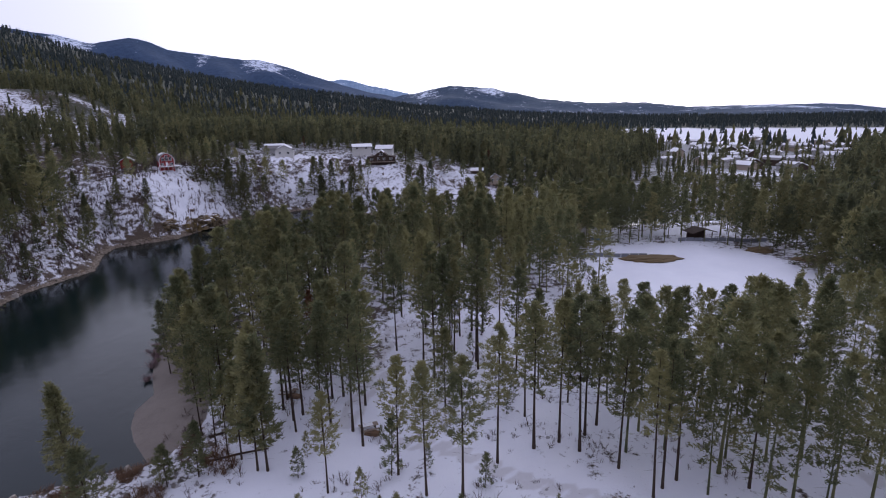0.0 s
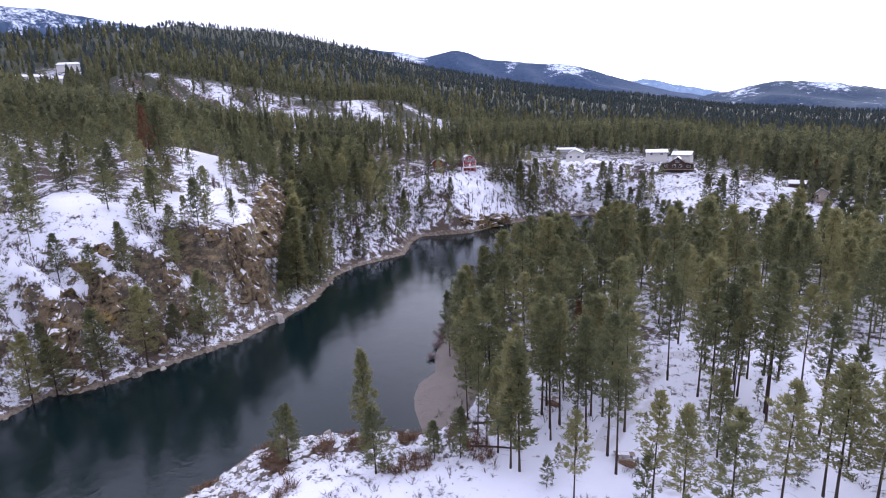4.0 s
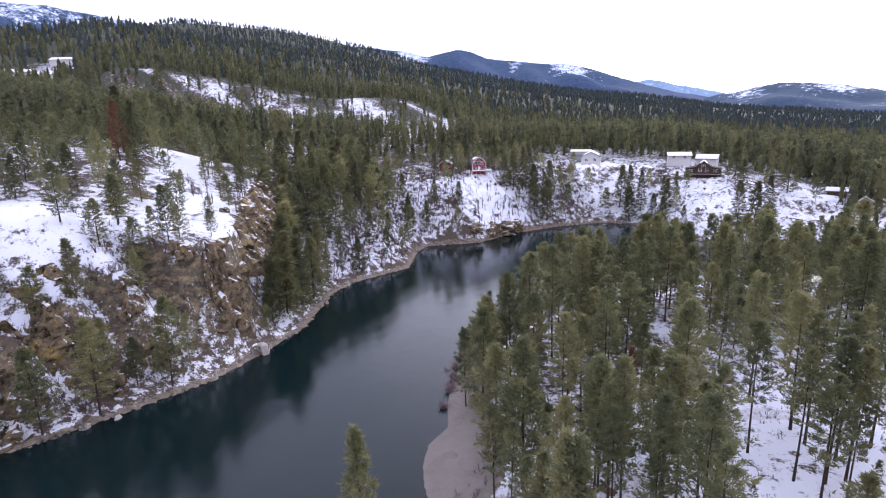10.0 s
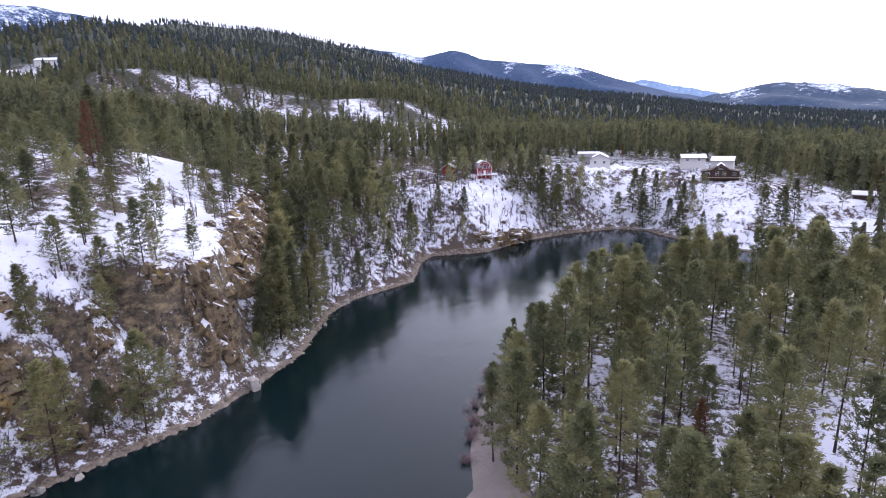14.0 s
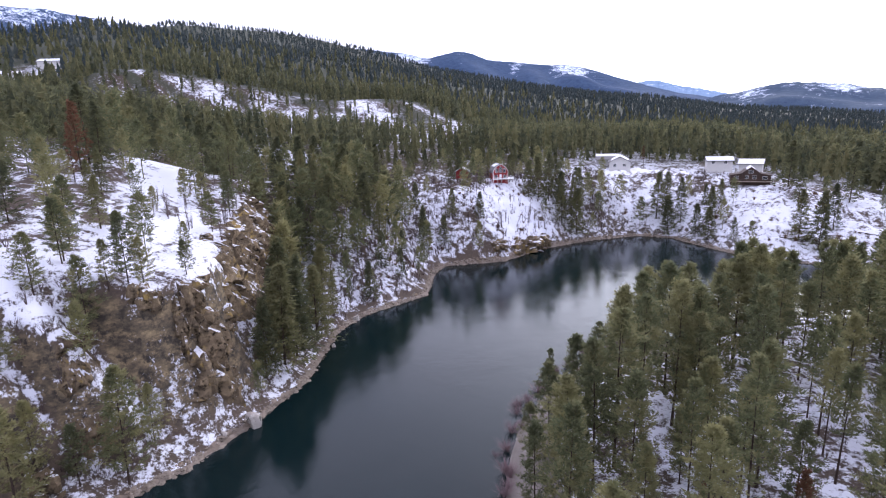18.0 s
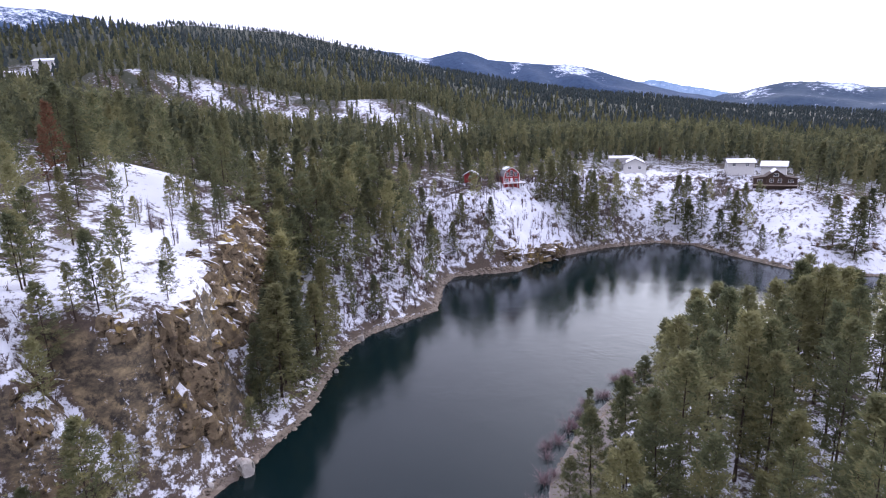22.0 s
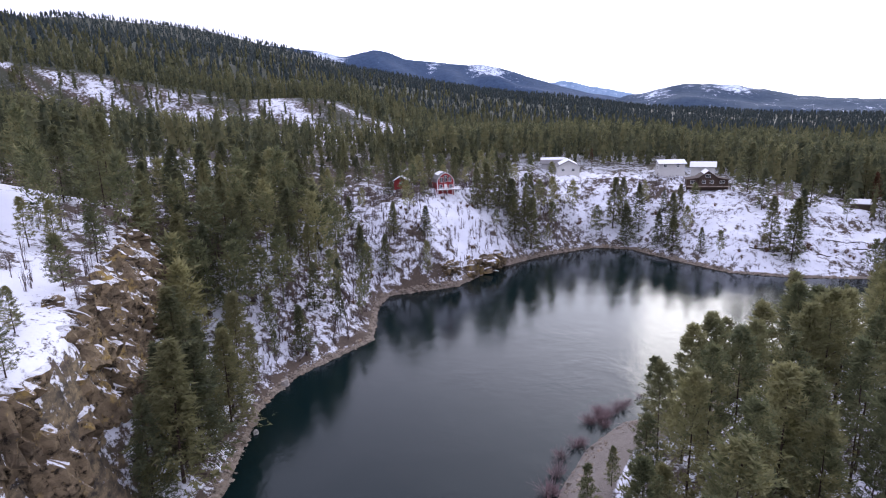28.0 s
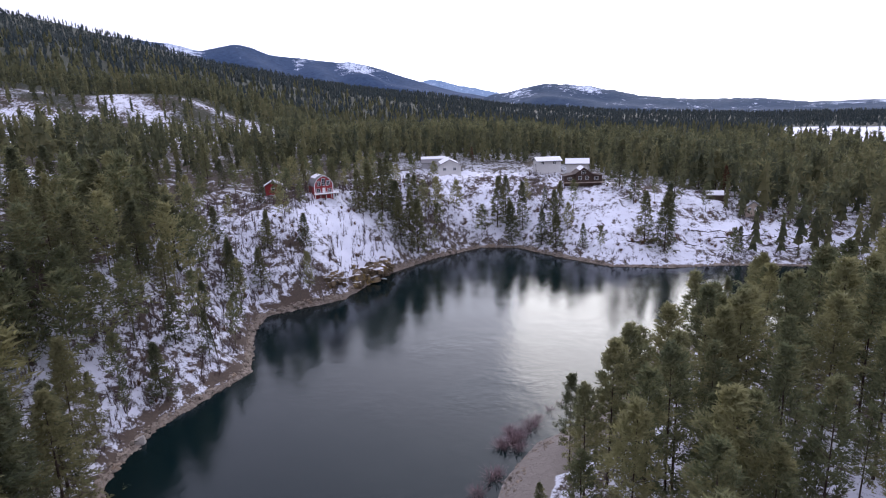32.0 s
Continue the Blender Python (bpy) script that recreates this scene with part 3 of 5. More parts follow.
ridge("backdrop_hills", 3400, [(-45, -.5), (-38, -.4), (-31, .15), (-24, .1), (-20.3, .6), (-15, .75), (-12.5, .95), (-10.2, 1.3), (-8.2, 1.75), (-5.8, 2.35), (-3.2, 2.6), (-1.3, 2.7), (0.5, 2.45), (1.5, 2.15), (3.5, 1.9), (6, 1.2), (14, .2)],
      900, 22, "low wooded far hill, painted haze-blue, with snowy clearings", M_FAR_HILL, ((-5.2, 1.6, 0.6), (1.5, 0.9, 0.5), (-31, 6, 0.4)))


# ---- trees ----
def tube(points, radii, sides):
    """A tapered tube round a line of points, as arrays."""
    v, f = [], []
    for i, (p, r) in enumerate(zip(points, radii)):
        for j in range(sides):
            a = 2 * math.pi * j / sides
            v.append((p[0] + math.cos(a) * r, p[1] + math.sin(a) * r, p[2]))
        if i:
            for j in range(sides):
                a0, a1 = (i - 1) * sides + j, (i - 1) * sides + (j + 1) % sides
                f += [(a0, a1, a1 + sides), (a0, a1 + sides, a0 + sides)]
    return np.array(v), np.array(f)


def joined(pieces):
    vs, fs, n = [], [], 0
    for v, f in pieces:
        vs.append(v)
        fs.append(f + n)
        n += len(v)
    return np.concatenate(vs), np.concatenate(fs)


def crown_profile(kind, u):
    """Reach of the branches at the height u of the crown, 0 below and 1 on top."""
    if kind == "pine":
        return min(0.62 + 2.0 * u, 1.0) * ((1 - u) ** 0.72 * 0.75 + (1 - u ** 2) * 0.25) + 0.04
    return (1 - u) ** 0.8 * 1.05 + 0.03


def tufts(rng, centres, outs, count, size, lift):
    """Bursts of narrow needle sprays round the centres."""
    n = len(centres)
    c = np.repeat(centres, count, axis=0)
    o = np.repeat(outs, count, axis=0)
    m = n * count
    v = rng.normal(0, 1, (m, 3)) * np.array((1, 1, 0.55)) + o * 0.9 + np.array((0, 0, lift))
    v /= np.linalg.norm(v, axis=1)[:, None]
    c = c + rng.normal(0, 0.30 * size, (m, 3))
    w = np.cross(v, rng.normal(0, 1, (m, 3)))
    w /= np.linalg.norm(w, axis=1)[:, None] + 1e-6
    s = size * rng.uniform(0.65, 1.3, (m, 1))
    a = c + w * s * 0.15
    b = c - w * s * 0.17
    t = c + v * s
    verts = np.stack([a, b, t], axis=1).reshape(-1, 3)
    return verts, np.arange(m * 3).reshape(-1, 3)


def conifer(kind, seed, high, base, reach, branches, clumps, count, size):
    """Arrays of a conifer's trunk with limbs, and of its crown."""
    rng = np.random.RandomState(seed)
    lean = rng.uniform(-0.025, 0.025, 2)
    bend = rng.uniform(0, 6.3)

    def axis(h):
        u = h / high
        return np.array((lean[0] * h + 0.12 * math.sin(u * 3 + bend) * u, lean[1] * h + 0.12 * math.cos(u * 2.6 + bend) * u, h))

    hs = np.linspace(0, high * 0.97, 9)
    r0 = high * 0.0088
    trunk = [tube([axis(h) - np.array((0, 0, 0.4 if i == 0 else 0)) for i, h in enumerate(hs)], [r0 * (1.25 if i == 0 else 1) * (1 - 0.93 * h / high) for i, h in enumerate(hs)], 6)]
    cen, out = [], []
    lop = rng.uniform(0, 6.3)
    for i in range(branches):
        u = (i + rng.uniform(0, 1)) / branches
        u = u ** 0.9
        h = base + (high - base) * u
        a = i * 2.4 + rng.uniform(-0.5, 0.5)
        long = reach * crown_profile(kind, u) * rng.uniform(0.55, 1.15) * (1 + 0.22 * math.cos(a - lop))
        if kind == "pine" and rng.uniform() < 0.10:
            continue
        rise = rng.uniform(-0.10, 0.35) if kind == "pine" else rng.uniform(-0.38, -0.05)
        rise += 0.55 * u if kind == "pine" else 0.3 * u
        d = np.array((math.cos(a), math.sin(a), rise))
        p0 = axis(h)
        if i % 4 == 0 and u < 0.85:
            tip = p0 + d * long * 0.85
            trunk.append(tube([p0, (p0 + tip) / 2 + np.array((0, 0, -0.05)), tip], [0.05, 0.035, 0.012], 3))
        for j in range(clumps):
            f = rng.uniform(0.22, 1.0) ** 0.75
            side = np.array((-d[1], d[0], 0)) * rng.normal(0, 0.2) * long * (1.15 - 0.5 * f)
            curl = 0.16 * long * f * f if kind == "pine" else -0.10 * long * f + 0.14 * long * f * f
            cen.append(p0 + d * long * f + side + np.array((0, 0, curl + rng.normal(0, 0.09))))
            out.append(d)
    if kind == "pine":
        # a few bare dead limbs under the crown
        for i in range(7):
            h = base * rng.uniform(0.45, 1.0)
            a = rng.uniform(0, 6.3)
            p0 = axis(h)
            tip = p0 + np.array((math.cos(a), math.sin(a), rng.uniform(-0.25, 0.1))) * reach * rng.uniform(0.25, 0.6)
            trunk.append(tube([p0, tip], [0.03, 0.008], 3))
    top = axis(high * 0.985)
    for j in range(3):
        cen.append(top - np.array((0, 0, 0.3 * j)))
        out.append(np.array((0, 0, 1.2)))
    needles = tufts(rng, np.array(cen), np.array(out), count, size, 0.35 if kind == "pine" else 0.0)
    return joined(trunk), needles


# height, foot of the crown, reach, branches, clumps on a branch
PINE_FORMS = [(20, 8.0, 3.3, 72, 9), (18, 3.6, 3.7, 92, 9), (22, 10.0, 3.4, 68, 9), (15, 2.0, 3.3, 88, 9), (19, 8.0, 2.8, 66, 8), (17, 2.2, 3.9, 96, 9), (13, 2.8, 1.9, 76, 7), (6, 0.5, 1.5, 34, 5)]
FIR_FORMS = [(18, 1.0, 3.7, 110, 7), (15, 0.8, 3.3, 100, 7), (21, 1.8, 4.1, 120, 7)]
TREE_MESHES = {}
for key, kind, forms, mat, share, size in (("pine", "pine", PINE_FORMS, M_PINE, 7, 0.46), ("wood_pine", "pine", PINE_FORMS[:6], M_PINE, 4, 0.64), ("fir", "fir", FIR_FORMS, M_FIR, 6, 0.55)):
    TREE_MESHES[key] = []
    for i, (high, base, reach, branches, clumps) in enumerate(forms):
        trunk, crown = conifer(kind, (40 if kind == "pine" else 60) + i, high, base, reach, branches, clumps, share, size * (0.7 if high < 8 else 1.0))
        TREE_MESHES[key].append((high, np_mesh(kind + "_trunk", *trunk, M_BARK), np_mesh(kind + "_crown", *crown, mat)))
TREE_MESHES["rust"] = []
for i, (high, base, reach) in enumerate([(20, 7.0, 2.4), (14, 2.4, 2.2), (17, 3.0, 2.4)]):
    trunk, crown = conifer("pine", 70 + i, high, base, reach, 60, 7, 6, 0.46)
    TREE_MESHES["rust"].append((high, np_mesh("rust_trunk", *trunk, M_BARK), np_mesh("rust_crown", *crown, M_RUST)))
OPEN_PINE = ("pine_tree", "tall pine with bare lower trunk and olive crown")
FULL_PINE = ("pine_tree", "conical olive-green pine with branches low on its trunk")
YOUNG_PINE = ("young_pine", "small bushy young pine growing out of the snow")
FIR_LABEL = ("fir_tree", "dense dark green fir with branches to the ground")


def tree(kind, i, x, y, high, turn, wide=1.0):
    protos = TREE_MESHES[kind]
    i = i % len(protos)
    h, trunk, crown = protos[i]
    if kind == "rust":
        name, label = "dead_pine", "dead pine with rust-brown needles among green trees"
    elif kind == "fir":
        name, label = FIR_LABEL
    else:
        name, label = YOUNG_PINE if i == 7 else OPEN_PINE if i in (0, 2, 4) else FULL_PINE
    root = thing(name, label, "tree", group="conifers along the river")
    s = high / h
    root.matrix_basis = Matrix.LocRotScale((x, y, ground_z(x, y) - 0.05), Euler((0, 0, turn)), (s * wide, s * wide, s))
    for n, me in (("trunk", trunk), ("crown", crown)):
        new(n, me).parent = root
    return root


# single trees that stand apart: x, y, height, kind
rng = np.random.RandomState(7)
placed = []


def free(x, y, gap):
    return all((x - a) ** 2 + (y - b) ** 2 > gap * gap for a, b in placed)


def stand(kind, i, x, y, high, wide=1.0):
    placed.append((x, y))
    tree(kind, i, x, y, high, rng.uniform(0, 6.3), wide * rng.uniform(0.9, 1.15))


# pines on the near bank and at the sandbar
LONE = [(-42.7, 52.6, 12.3, 6), (-47.8, 44.3, 7.5, 3), (-36.5, 46.2, 8, 3), (-29.8, 53.7, 6.5, 3), (-32.5, 52.3, 5, 3), (-22.4, 53.6, 14.8, 6), (-26.1, 61.5, 14, 1), (-36.8, 70.6, 14, 5), (-34.7, 71.7, 9, 3),
        (-30.3, 70.5, 8, 3), (-17.3, 61.9, 15.3, 4), (-26.1, 56.2, 11.5, 6), (-23.5, 53.7, 15, 6), (-15.3, 49.8, 10.8, 0), (-9.2, 52.2, 6.8, 7), (-8.5, 52.2, 13, 4)]
# open-crowned pines on the snow inside the bend: x, y, height
OPEN = [(-24.2, 66.1, 16), (-22.2, 63.5, 15), (-21.3, 64.6, 17), (-18.3, 68.1, 16), (-13.7, 66.1, 17), (-16.9, 68.5, 16), (-5, 74.1, 15), (-5.3, 87.5, 16), (-3.9, 80.5, 16), (-2.6, 85.4, 17), (-2, 82, 15), (-0.9, 88, 17),
        (1.3, 79.6, 19.5), (1.2, 90.4, 17), (3, 89.9, 16), (5.4, 85.3, 16), (6.8, 75.6, 15.3), (8.3, 87.1, 17), (-33.4, 62.8, 12), (-30.4, 59.7, 12), (-28.1, 57.4, 10), (-24.3, 68.4, 15), (-21.3, 61, 14), (-17.8, 59.6, 13), (-14.4, 60.2, 17), (-12.9, 57.7, 15)]
OPEN_EAST = [(-5.5, 48.7, 14), (-2, 48.6, 14.5), (1.9, 54, 15.5), (6.2, 56.6, 17), (9.2, 57.6, 17), (11.1, 55.9, 18), (12.5, 59.1, 16), (14.4, 52.8, 15), (16.3, 48.2, 15), (17.8, 49.8, 16), (19.7, 51, 15), (25.8, 48.8, 15),
             (40.4, 53.3, 15), (46.3, 58.9, 16), (-6.7, 79.6, 15), (1.4, 77, 15), (-2.4, 77.8, 13), (21, 67.9, 15), (25.4, 67.7, 14), (14.4, 61.2, 16)]
# the wood along the inner shore
INNER = [(-46.7, 82.4, 12), (-44.1, 84.9, 15), (-42.6, 89.2, 17), (-41.3, 93.4, 19), (-39.3, 98.8, 19), (-36.6, 104.6, 19), (-34.6, 106.6, 18), (-27.2, 95.5, 16), (-27.5, 108.2, 18), (-25.3, 122.1, 18), (-18.4, 87.2, 16), (-15.3, 104.3, 15), (-16.6, 139.3, 18),
         (-9.6, 117.6, 18), (-4, 128.3, 18), (-26.1, 72, 13), (-23.2, 72.4, 12), (-20.2, 74.8, 14), (-15.2, 71, 13), (-11, 83.1, 16), (-6.6, 90.2, 17), (-50, 96.7, 11), (-46.8, 97.7, 14), (-43.4, 105.3, 18), (-41.4, 108.9, 19), (-38.6, 112.8, 19)]
INNER_NORTH = [(-33.8, 102.3, 16), (-30.5, 124.7, 18), (-25.6, 130, 18), (-19.3, 135.4, 19), (-27.4, 111.3, 11), (-26.4, 101.9, 9), (-34.3, 92.7, 9), (-24.1, 90.6, 11), (-42.1, 83, 9), (-51.3, 92.8, 8), (-42.9, 119.3, 17), (-40.6, 122.8, 17), (-45.6, 116.2, 14),
               (-35.8, 123.5, 14), (-30.7, 129.2, 19), (-28, 126.5, 19), (-50.3, 113.9, 5), (-45.4, 101.7, 11), (-47, 108, 12), (-36, 109.9, 14), (-32.2, 110.7, 13), (-47, 91.1, 9), (-38.4, 87, 15), (-33, 86.5, 15), (-30, 82.5, 14), (-35.8, 79.5, 12)]
for i, (x, y, h, form) in enumerate(LONE):
    stand("pine", form, x, y, h, 1.35 if form == 3 else 1.0)
for i, (x, y, h) in enumerate(OPEN + OPEN_EAST):
    stand("pine", (0, 2, 4)[i % 3], x, y, h, 1.05)
for i, (x, y, h) in enumerate(INNER + INNER_NORTH):
    stand("pine", (1, 5, 3, 1, 0)[i % 5], x, y, h, 1.05)
# dark firs in clusters on the far bank and in the gully, and trees at the foot of the cliff
for i, (x, y) in enumerate([(-99.6, 220.3), (-97.6, 225.2), (-94.4, 227.1), (-88.7, 225.2), (-83.9, 226.6), (-87.2, 231.4), (-94.5, 235.9), (-91, 231), (-86, 237), (-60.7, 250.1), (-55.9, 245.2), (-52.2, 249.5), (-58, 254), (-19.7, 258.8), (-16.9, 248.0), (-16.9, 229.1), (-12.0, 226.2), (-7.6, 239.1), (-2.1, 257.5), (13.1, 283.5), (18.2, 280.1),
                            (-97.3, 94), (-98.8, 102.5), (-100.8, 106), (-102.4, 111.6), (-97.2, 98), (-105, 115), (-107.5, 119.5), (-101.8, 101)]):
    stand("fir", i, x, y, 12.5 + 5.5 * ((i * 0.43) % 1) + (1 if y < 120 else 0), 1.2)
for i, (x, y, h) in enumerate([(-94.6, 57.0, 15), (-92.8, 67.6, 15), (-96.2, 50, 13), (-97.5, 60.6, 10), (-94.8, 72.6, 8), (-99, 40.5, 12), (-95.5, 63.6, 8), (-97, 93.5, 6), (-99, 44, 10), (-104, 75, 7), (-108, 68, 8), (-112, 74, 9), (-106, 56, 9), (-115, 66, 10), (-118, 78, 10), (-111, 53, 9), (-108, 90, 5), (-113, 99, 7), (-119, 108, 7), (-123, 95, 5)]
                              + [(-102.9, 77.1, 10), (-104.4, 71.9, 11), (-101.4, 78.3, 7), (-101.5, 84.9, 5), (-127.5, 104.8, 7), (-125.6, 107.1, 7), (-125.2, 113.0, 8), (-110.9, 73.2, 9), (-116.0, 87.2, 5)]):
    stand("pine", (1, 5, 3)[i % 3], x, y, h, 1.25)
for i, (x, y, h) in enumerate([(-146.6, 96.4, 14), (-143, 93, 11), (-72, 285, 9), (20, 276, 12), (-24.6, 83.9, 10), (-31.7, 84, 7)]):
    stand("rust", i + 1, x, y, h)


def density(x, y):
    """How thick the trees stand, 0 to 1, and whether on the far bank."""
    z, d, west, wet, r, az = land(x, y)
    c = clearing(x, y)
    v = np.where((y < 104) & (x > -27), np.where((y < 72) & (x > -18), np.where(x > 6, 0.9, 0.30), 0.46), np.where(x > -27, 0.75, 0.85)) * (1 - c) * (np.hypot((x - 51) / 29, (y - 123) / 28) > 1)
    v = v * (line_distance(x, y, BEACH, False) > np.where(y < 78, 9.5, 1.5)) * ~((x < -22) & (y < 66)) * ~((y > 105) & (x < -25) & (d < 6.0))
    w = np.where(y < 98, 0.30, 0.55)
    w = np.where((y > 98) & (y < 182), np.where(d > np.where(y < 124, 4, 12), 0.95, np.where(d > 5, 0.4, 0.12)), w)
    w = np.where(y > 182, 0.13, w)
    # the snowy tongue behind the cliff stays open
    off = ((y - 89.5) * 32.0 + (x + 96.0) * 37.0) / 48.9
    w = np.where((off < 1.0) & (x < -94) & (y > 70), np.where(off > -19 - 0.12 * (y - 90), 0.07, 0.5), w)
    w = np.where(x > -60, 0.16, w) * (1 - 0.97 * c)
    v = np.where(west, w, v) * (~wet) * (d > 2)
    for pts in TRACKS:
        v = v * (line_distance(x, y, np.array(pts, dtype=float), False) > 2.2)
    return v, west, d


def sight_cap(y):
    """Trees grow lower towards the pond."""
    return float(np.interp(y, [52, 60, 67, 76, 88, 97, 104], [1.05, 1.0, 0.86, 0.72, 0.6, 0.55, 1.0]))


def edge_height(x, y):
    """Trees along the inner shore stay low."""
    d = float(line_distance(np.array([x]), np.array([y]), np.array(EAST, dtype=float), False)[0])
    return (0.62 + 0.38 * min(d / 14, 1.0)) * (1.08 if y > 118 and x > -30 else 1.0) if y > 80 else 1.0


n_pine = 190
cx, cy = rng.uniform(-56, 15, 12000), rng.uniform(46, 172, 12000)
thick, west_, d_ = density(cx, cy)
for x, y, th in np.stack([cx, cy, thick], axis=1)[(rng.uniform(0, 1, 12000) < thick) & (~west_)]:
    if n_pine >= 276:
        break
    if not free(x, y, 3.7 / math.sqrt(th)):
        continue
    young = rng.uniform() < 0.2
    far = y > 95 and x > -34
    form = int(rng.choice((3, 5))) if young else int(rng.randint(0, 6))
    stand("wood_pine" if far else "pine", form, x, y, (rng.uniform(6, 11) if young else rng.uniform(12.5, 18.5)) * edge_height(x, y) * (sight_cap(y) if x > 10 else 1.0))
    n_pine += 1
# young pines between the tall ones
for x, y in np.stack([rng.uniform(-34, 14, 70), rng.uniform(44, 82, 70)], axis=1):
    if n_pine < 304 and free(x, y, 2.2) and density(np.array([x]), np.array([y]))[0][0] > 0:
        stand("pine", 7, x, y, rng.uniform(1.6, 4.2))
        n_pine += 1
n_fir = 23
slope = []
cx, cy = rng.uniform(-158, 12, 16000), rng.uniform(34, 262, 16000)
thick, west_, d_ = density(cx, cy)
for x, y, d in np.stack([cx, cy, d_], axis=1)[(rng.uniform(0, 1, 16000) < thick) & west_ & (d_ < 60)]:
    gully = 96 < y < 182
    if not free(x, y, 4.4 if gully else 5.2):
        continue
    if rng.uniform() < (0.5 if gully else 0.3) and n_fir < 150:
        stand("fir", int(rng.randint(0, 3)), x, y, (rng.uniform(11, 17) if d > 14 or y < 124 else rng.uniform(7, 12)) if gully else rng.uniform(7, 12), 1.2)
        n_fir += 1
    else:
        slope.append((x, y, rng.uniform(11, 17) if gully and d > 11 else rng.uniform(6, 11.5)))
        placed.append((x, y))
slope = np.array(slope)


def scatter(name, label, protos, xs, ys, highs, mat, seed):
    """One object of many joined trees."""
    r = np.random.RandomState(seed)
    zs = land(xs, ys)[0]
    vs, fs, tones, n = [], [], [], 0
    for x, y, z, h, k, a in zip(xs, ys, zs, highs, r.randint(0, len(protos), len(xs)), r.uniform(0, 6.3, len(xs))):
        h0, (v, f) = protos[k]
        s = h / h0
        wide = s * r.uniform(0.8, 1.2)
        ca, sa = math.cos(a) * wide, math.sin(a) * wide
        vs.append(np.stack([v[:, 0] * ca - v[:, 1] * sa + x, v[:, 0] * sa + v[:, 1] * ca + y, v[:, 2] * s + z], axis=1))
        fs.append(f + n)
        tones.append(np.full(len(v), r.uniform()))
        n += len(v)
    me = np_mesh(name, np.concatenate(vs), np.concatenate(fs), mat)
    me.attributes.new("tone", "FLOAT", "POINT").data.foreach_set("value", np.concatenate(tones).astype(np.float32))
    return tagged(new(name, me), label, "woods", kind="stuff")


def spread(r0, r1, gap0, gap1, az0, az1, seed):
    """Uneven points over a sector round the flight, thinner with distance."""
    r = np.random.RandomState(seed)
    xs, ys = [], []
    rad = r0
    while rad < r1:
        gap = gap0 + (gap1 - gap0) * (rad - r0) / (r1 - r0)
        n = int(radians(az1 - az0) * rad / gap)
        a = np.radians(az0 + (np.arange(n) + r.uniform(0, 1, n)) / n * (az1 - az0))
        q = rad + r.uniform(-0.5, 0.5, n) * gap
        xs.append(HUB[0] - np.sin(a) * q)
        ys.append(HUB[1] + np.cos(a) * q)
        rad += gap
    return np.concatenate(xs), np.concatenate(ys)


def small_conifer(kind, seed, high, base, reach, branches, clumps, count, size):
    trunk, needles = conifer(kind, seed, high, base, reach, branches, clumps, count, size)
    stem = tube([(0, 0, -0.5), (0, 0, high * 0.95)], [high * 0.010, 0.02], 3)
    return joined([stem, needles])


def tier_tree(seed, tiers, sides, wide, base):
    """A middle or far tree: ragged spiky tiers round a stem, 20 m high."""
    r = np.random.RandomState(seed)
    vs, fs = [], []
    n = 0
    for t in range(tiers):
        u = t / tiers
        z0 = base + (20 - base) * u
        z1 = min(20.0, z0 + (20 - base) * (1.9 / tiers))
        rad = wide * (1 - u) ** 0.62 * r.uniform(0.78, 1.18) * (0.75 + 0.5 * min(u * 4, 0.5)) + 0.3
        off = r.normal(0, 0.18, 2)
        ring = []
        for j in range(sides):
            a = (j + r.uniform(-0.3, 0.3)) * 2 * math.pi / sides + t
            q = rad * (r.uniform(0.85, 1.2) if j % 2 else r.uniform(0.35, 0.65))
            ring.append((off[0] + math.cos(a) * q, off[1] + math.sin(a) * q, z0 + (r.uniform(-0.9, 0.0) if j % 2 else r.uniform(0.2, 0.9))))
        vs += ring + [(off[0] * 0.5, off[1] * 0.5, z1)]
        fs += [(n + j, n + (j + 1) % sides, n + sides) for j in range(sides)]
        n += sides + 1
    stem = tube([(0, 0, -0.5), (0, 0, 17)], [0.2, 0.04], 3)
    return joined([(np.array(vs), np.array(fs)), stem])


def ragged_tree(kind, seed, tiers, wide, base):
    """A middle tree 20 m high: a slim tiered core under loose sprays."""
    core = tier_tree(seed, tiers, 6, wide * 0.72, base)
    trunk, needles = conifer(kind, seed, 20.0, base, wide, 18, 2, 2, 2.1)
    return joined([core, needles])


MID = [(20, ragged_tree("pine", 80 + i, 5, 3.9, 5.0 - 0.8 * i)) for i in range(5)] + [(20, ragged_tree("fir", 90 + i, 6, 4.0, 1.0)) for i in range(4)]
FARS = [(20, tier_tree(110 + i, 4, 6, 3.7, 2.0)) for i in range(6)]


def wooded(x, y, near):
    z, d, west, wet, r, az = land(x, y)
    c = clearing(x, y)
    pick = np.random.RandomState(len(x)).uniform(0, 1, len(x))
    plain_ = (az < -19) & (r > 560) & (r < 1250)
    town = (az < -25) & (az > -41) & (r > 320) & (r <= 560)
    ok = (~wet) & ~((az < -24) & (az > -41) & (r > 175) & (r <= 320) & (pick < 0.4)) & (pick > 0.9 * c) & (~plain_ | (pick > 0.97)) & (~town | (pick > 0.5))
    inside_near = ((~west) & (x > -62) & (x < 78) & (y > 38) & (y < 172)) | (west & (d < 60) & (y > 34) & (x < 12) & (x > -158))
    ok = ok & ~(west & (d < 120) & (y < 128) & (x < -90) & (np.random.RandomState(len(x) + 1).uniform(0, 1, len(x)) > 0.42))
    return ok & (~inside_near) & (d > 3) & ~((np.abs(x) < 60) & (y < 38) & (~west))


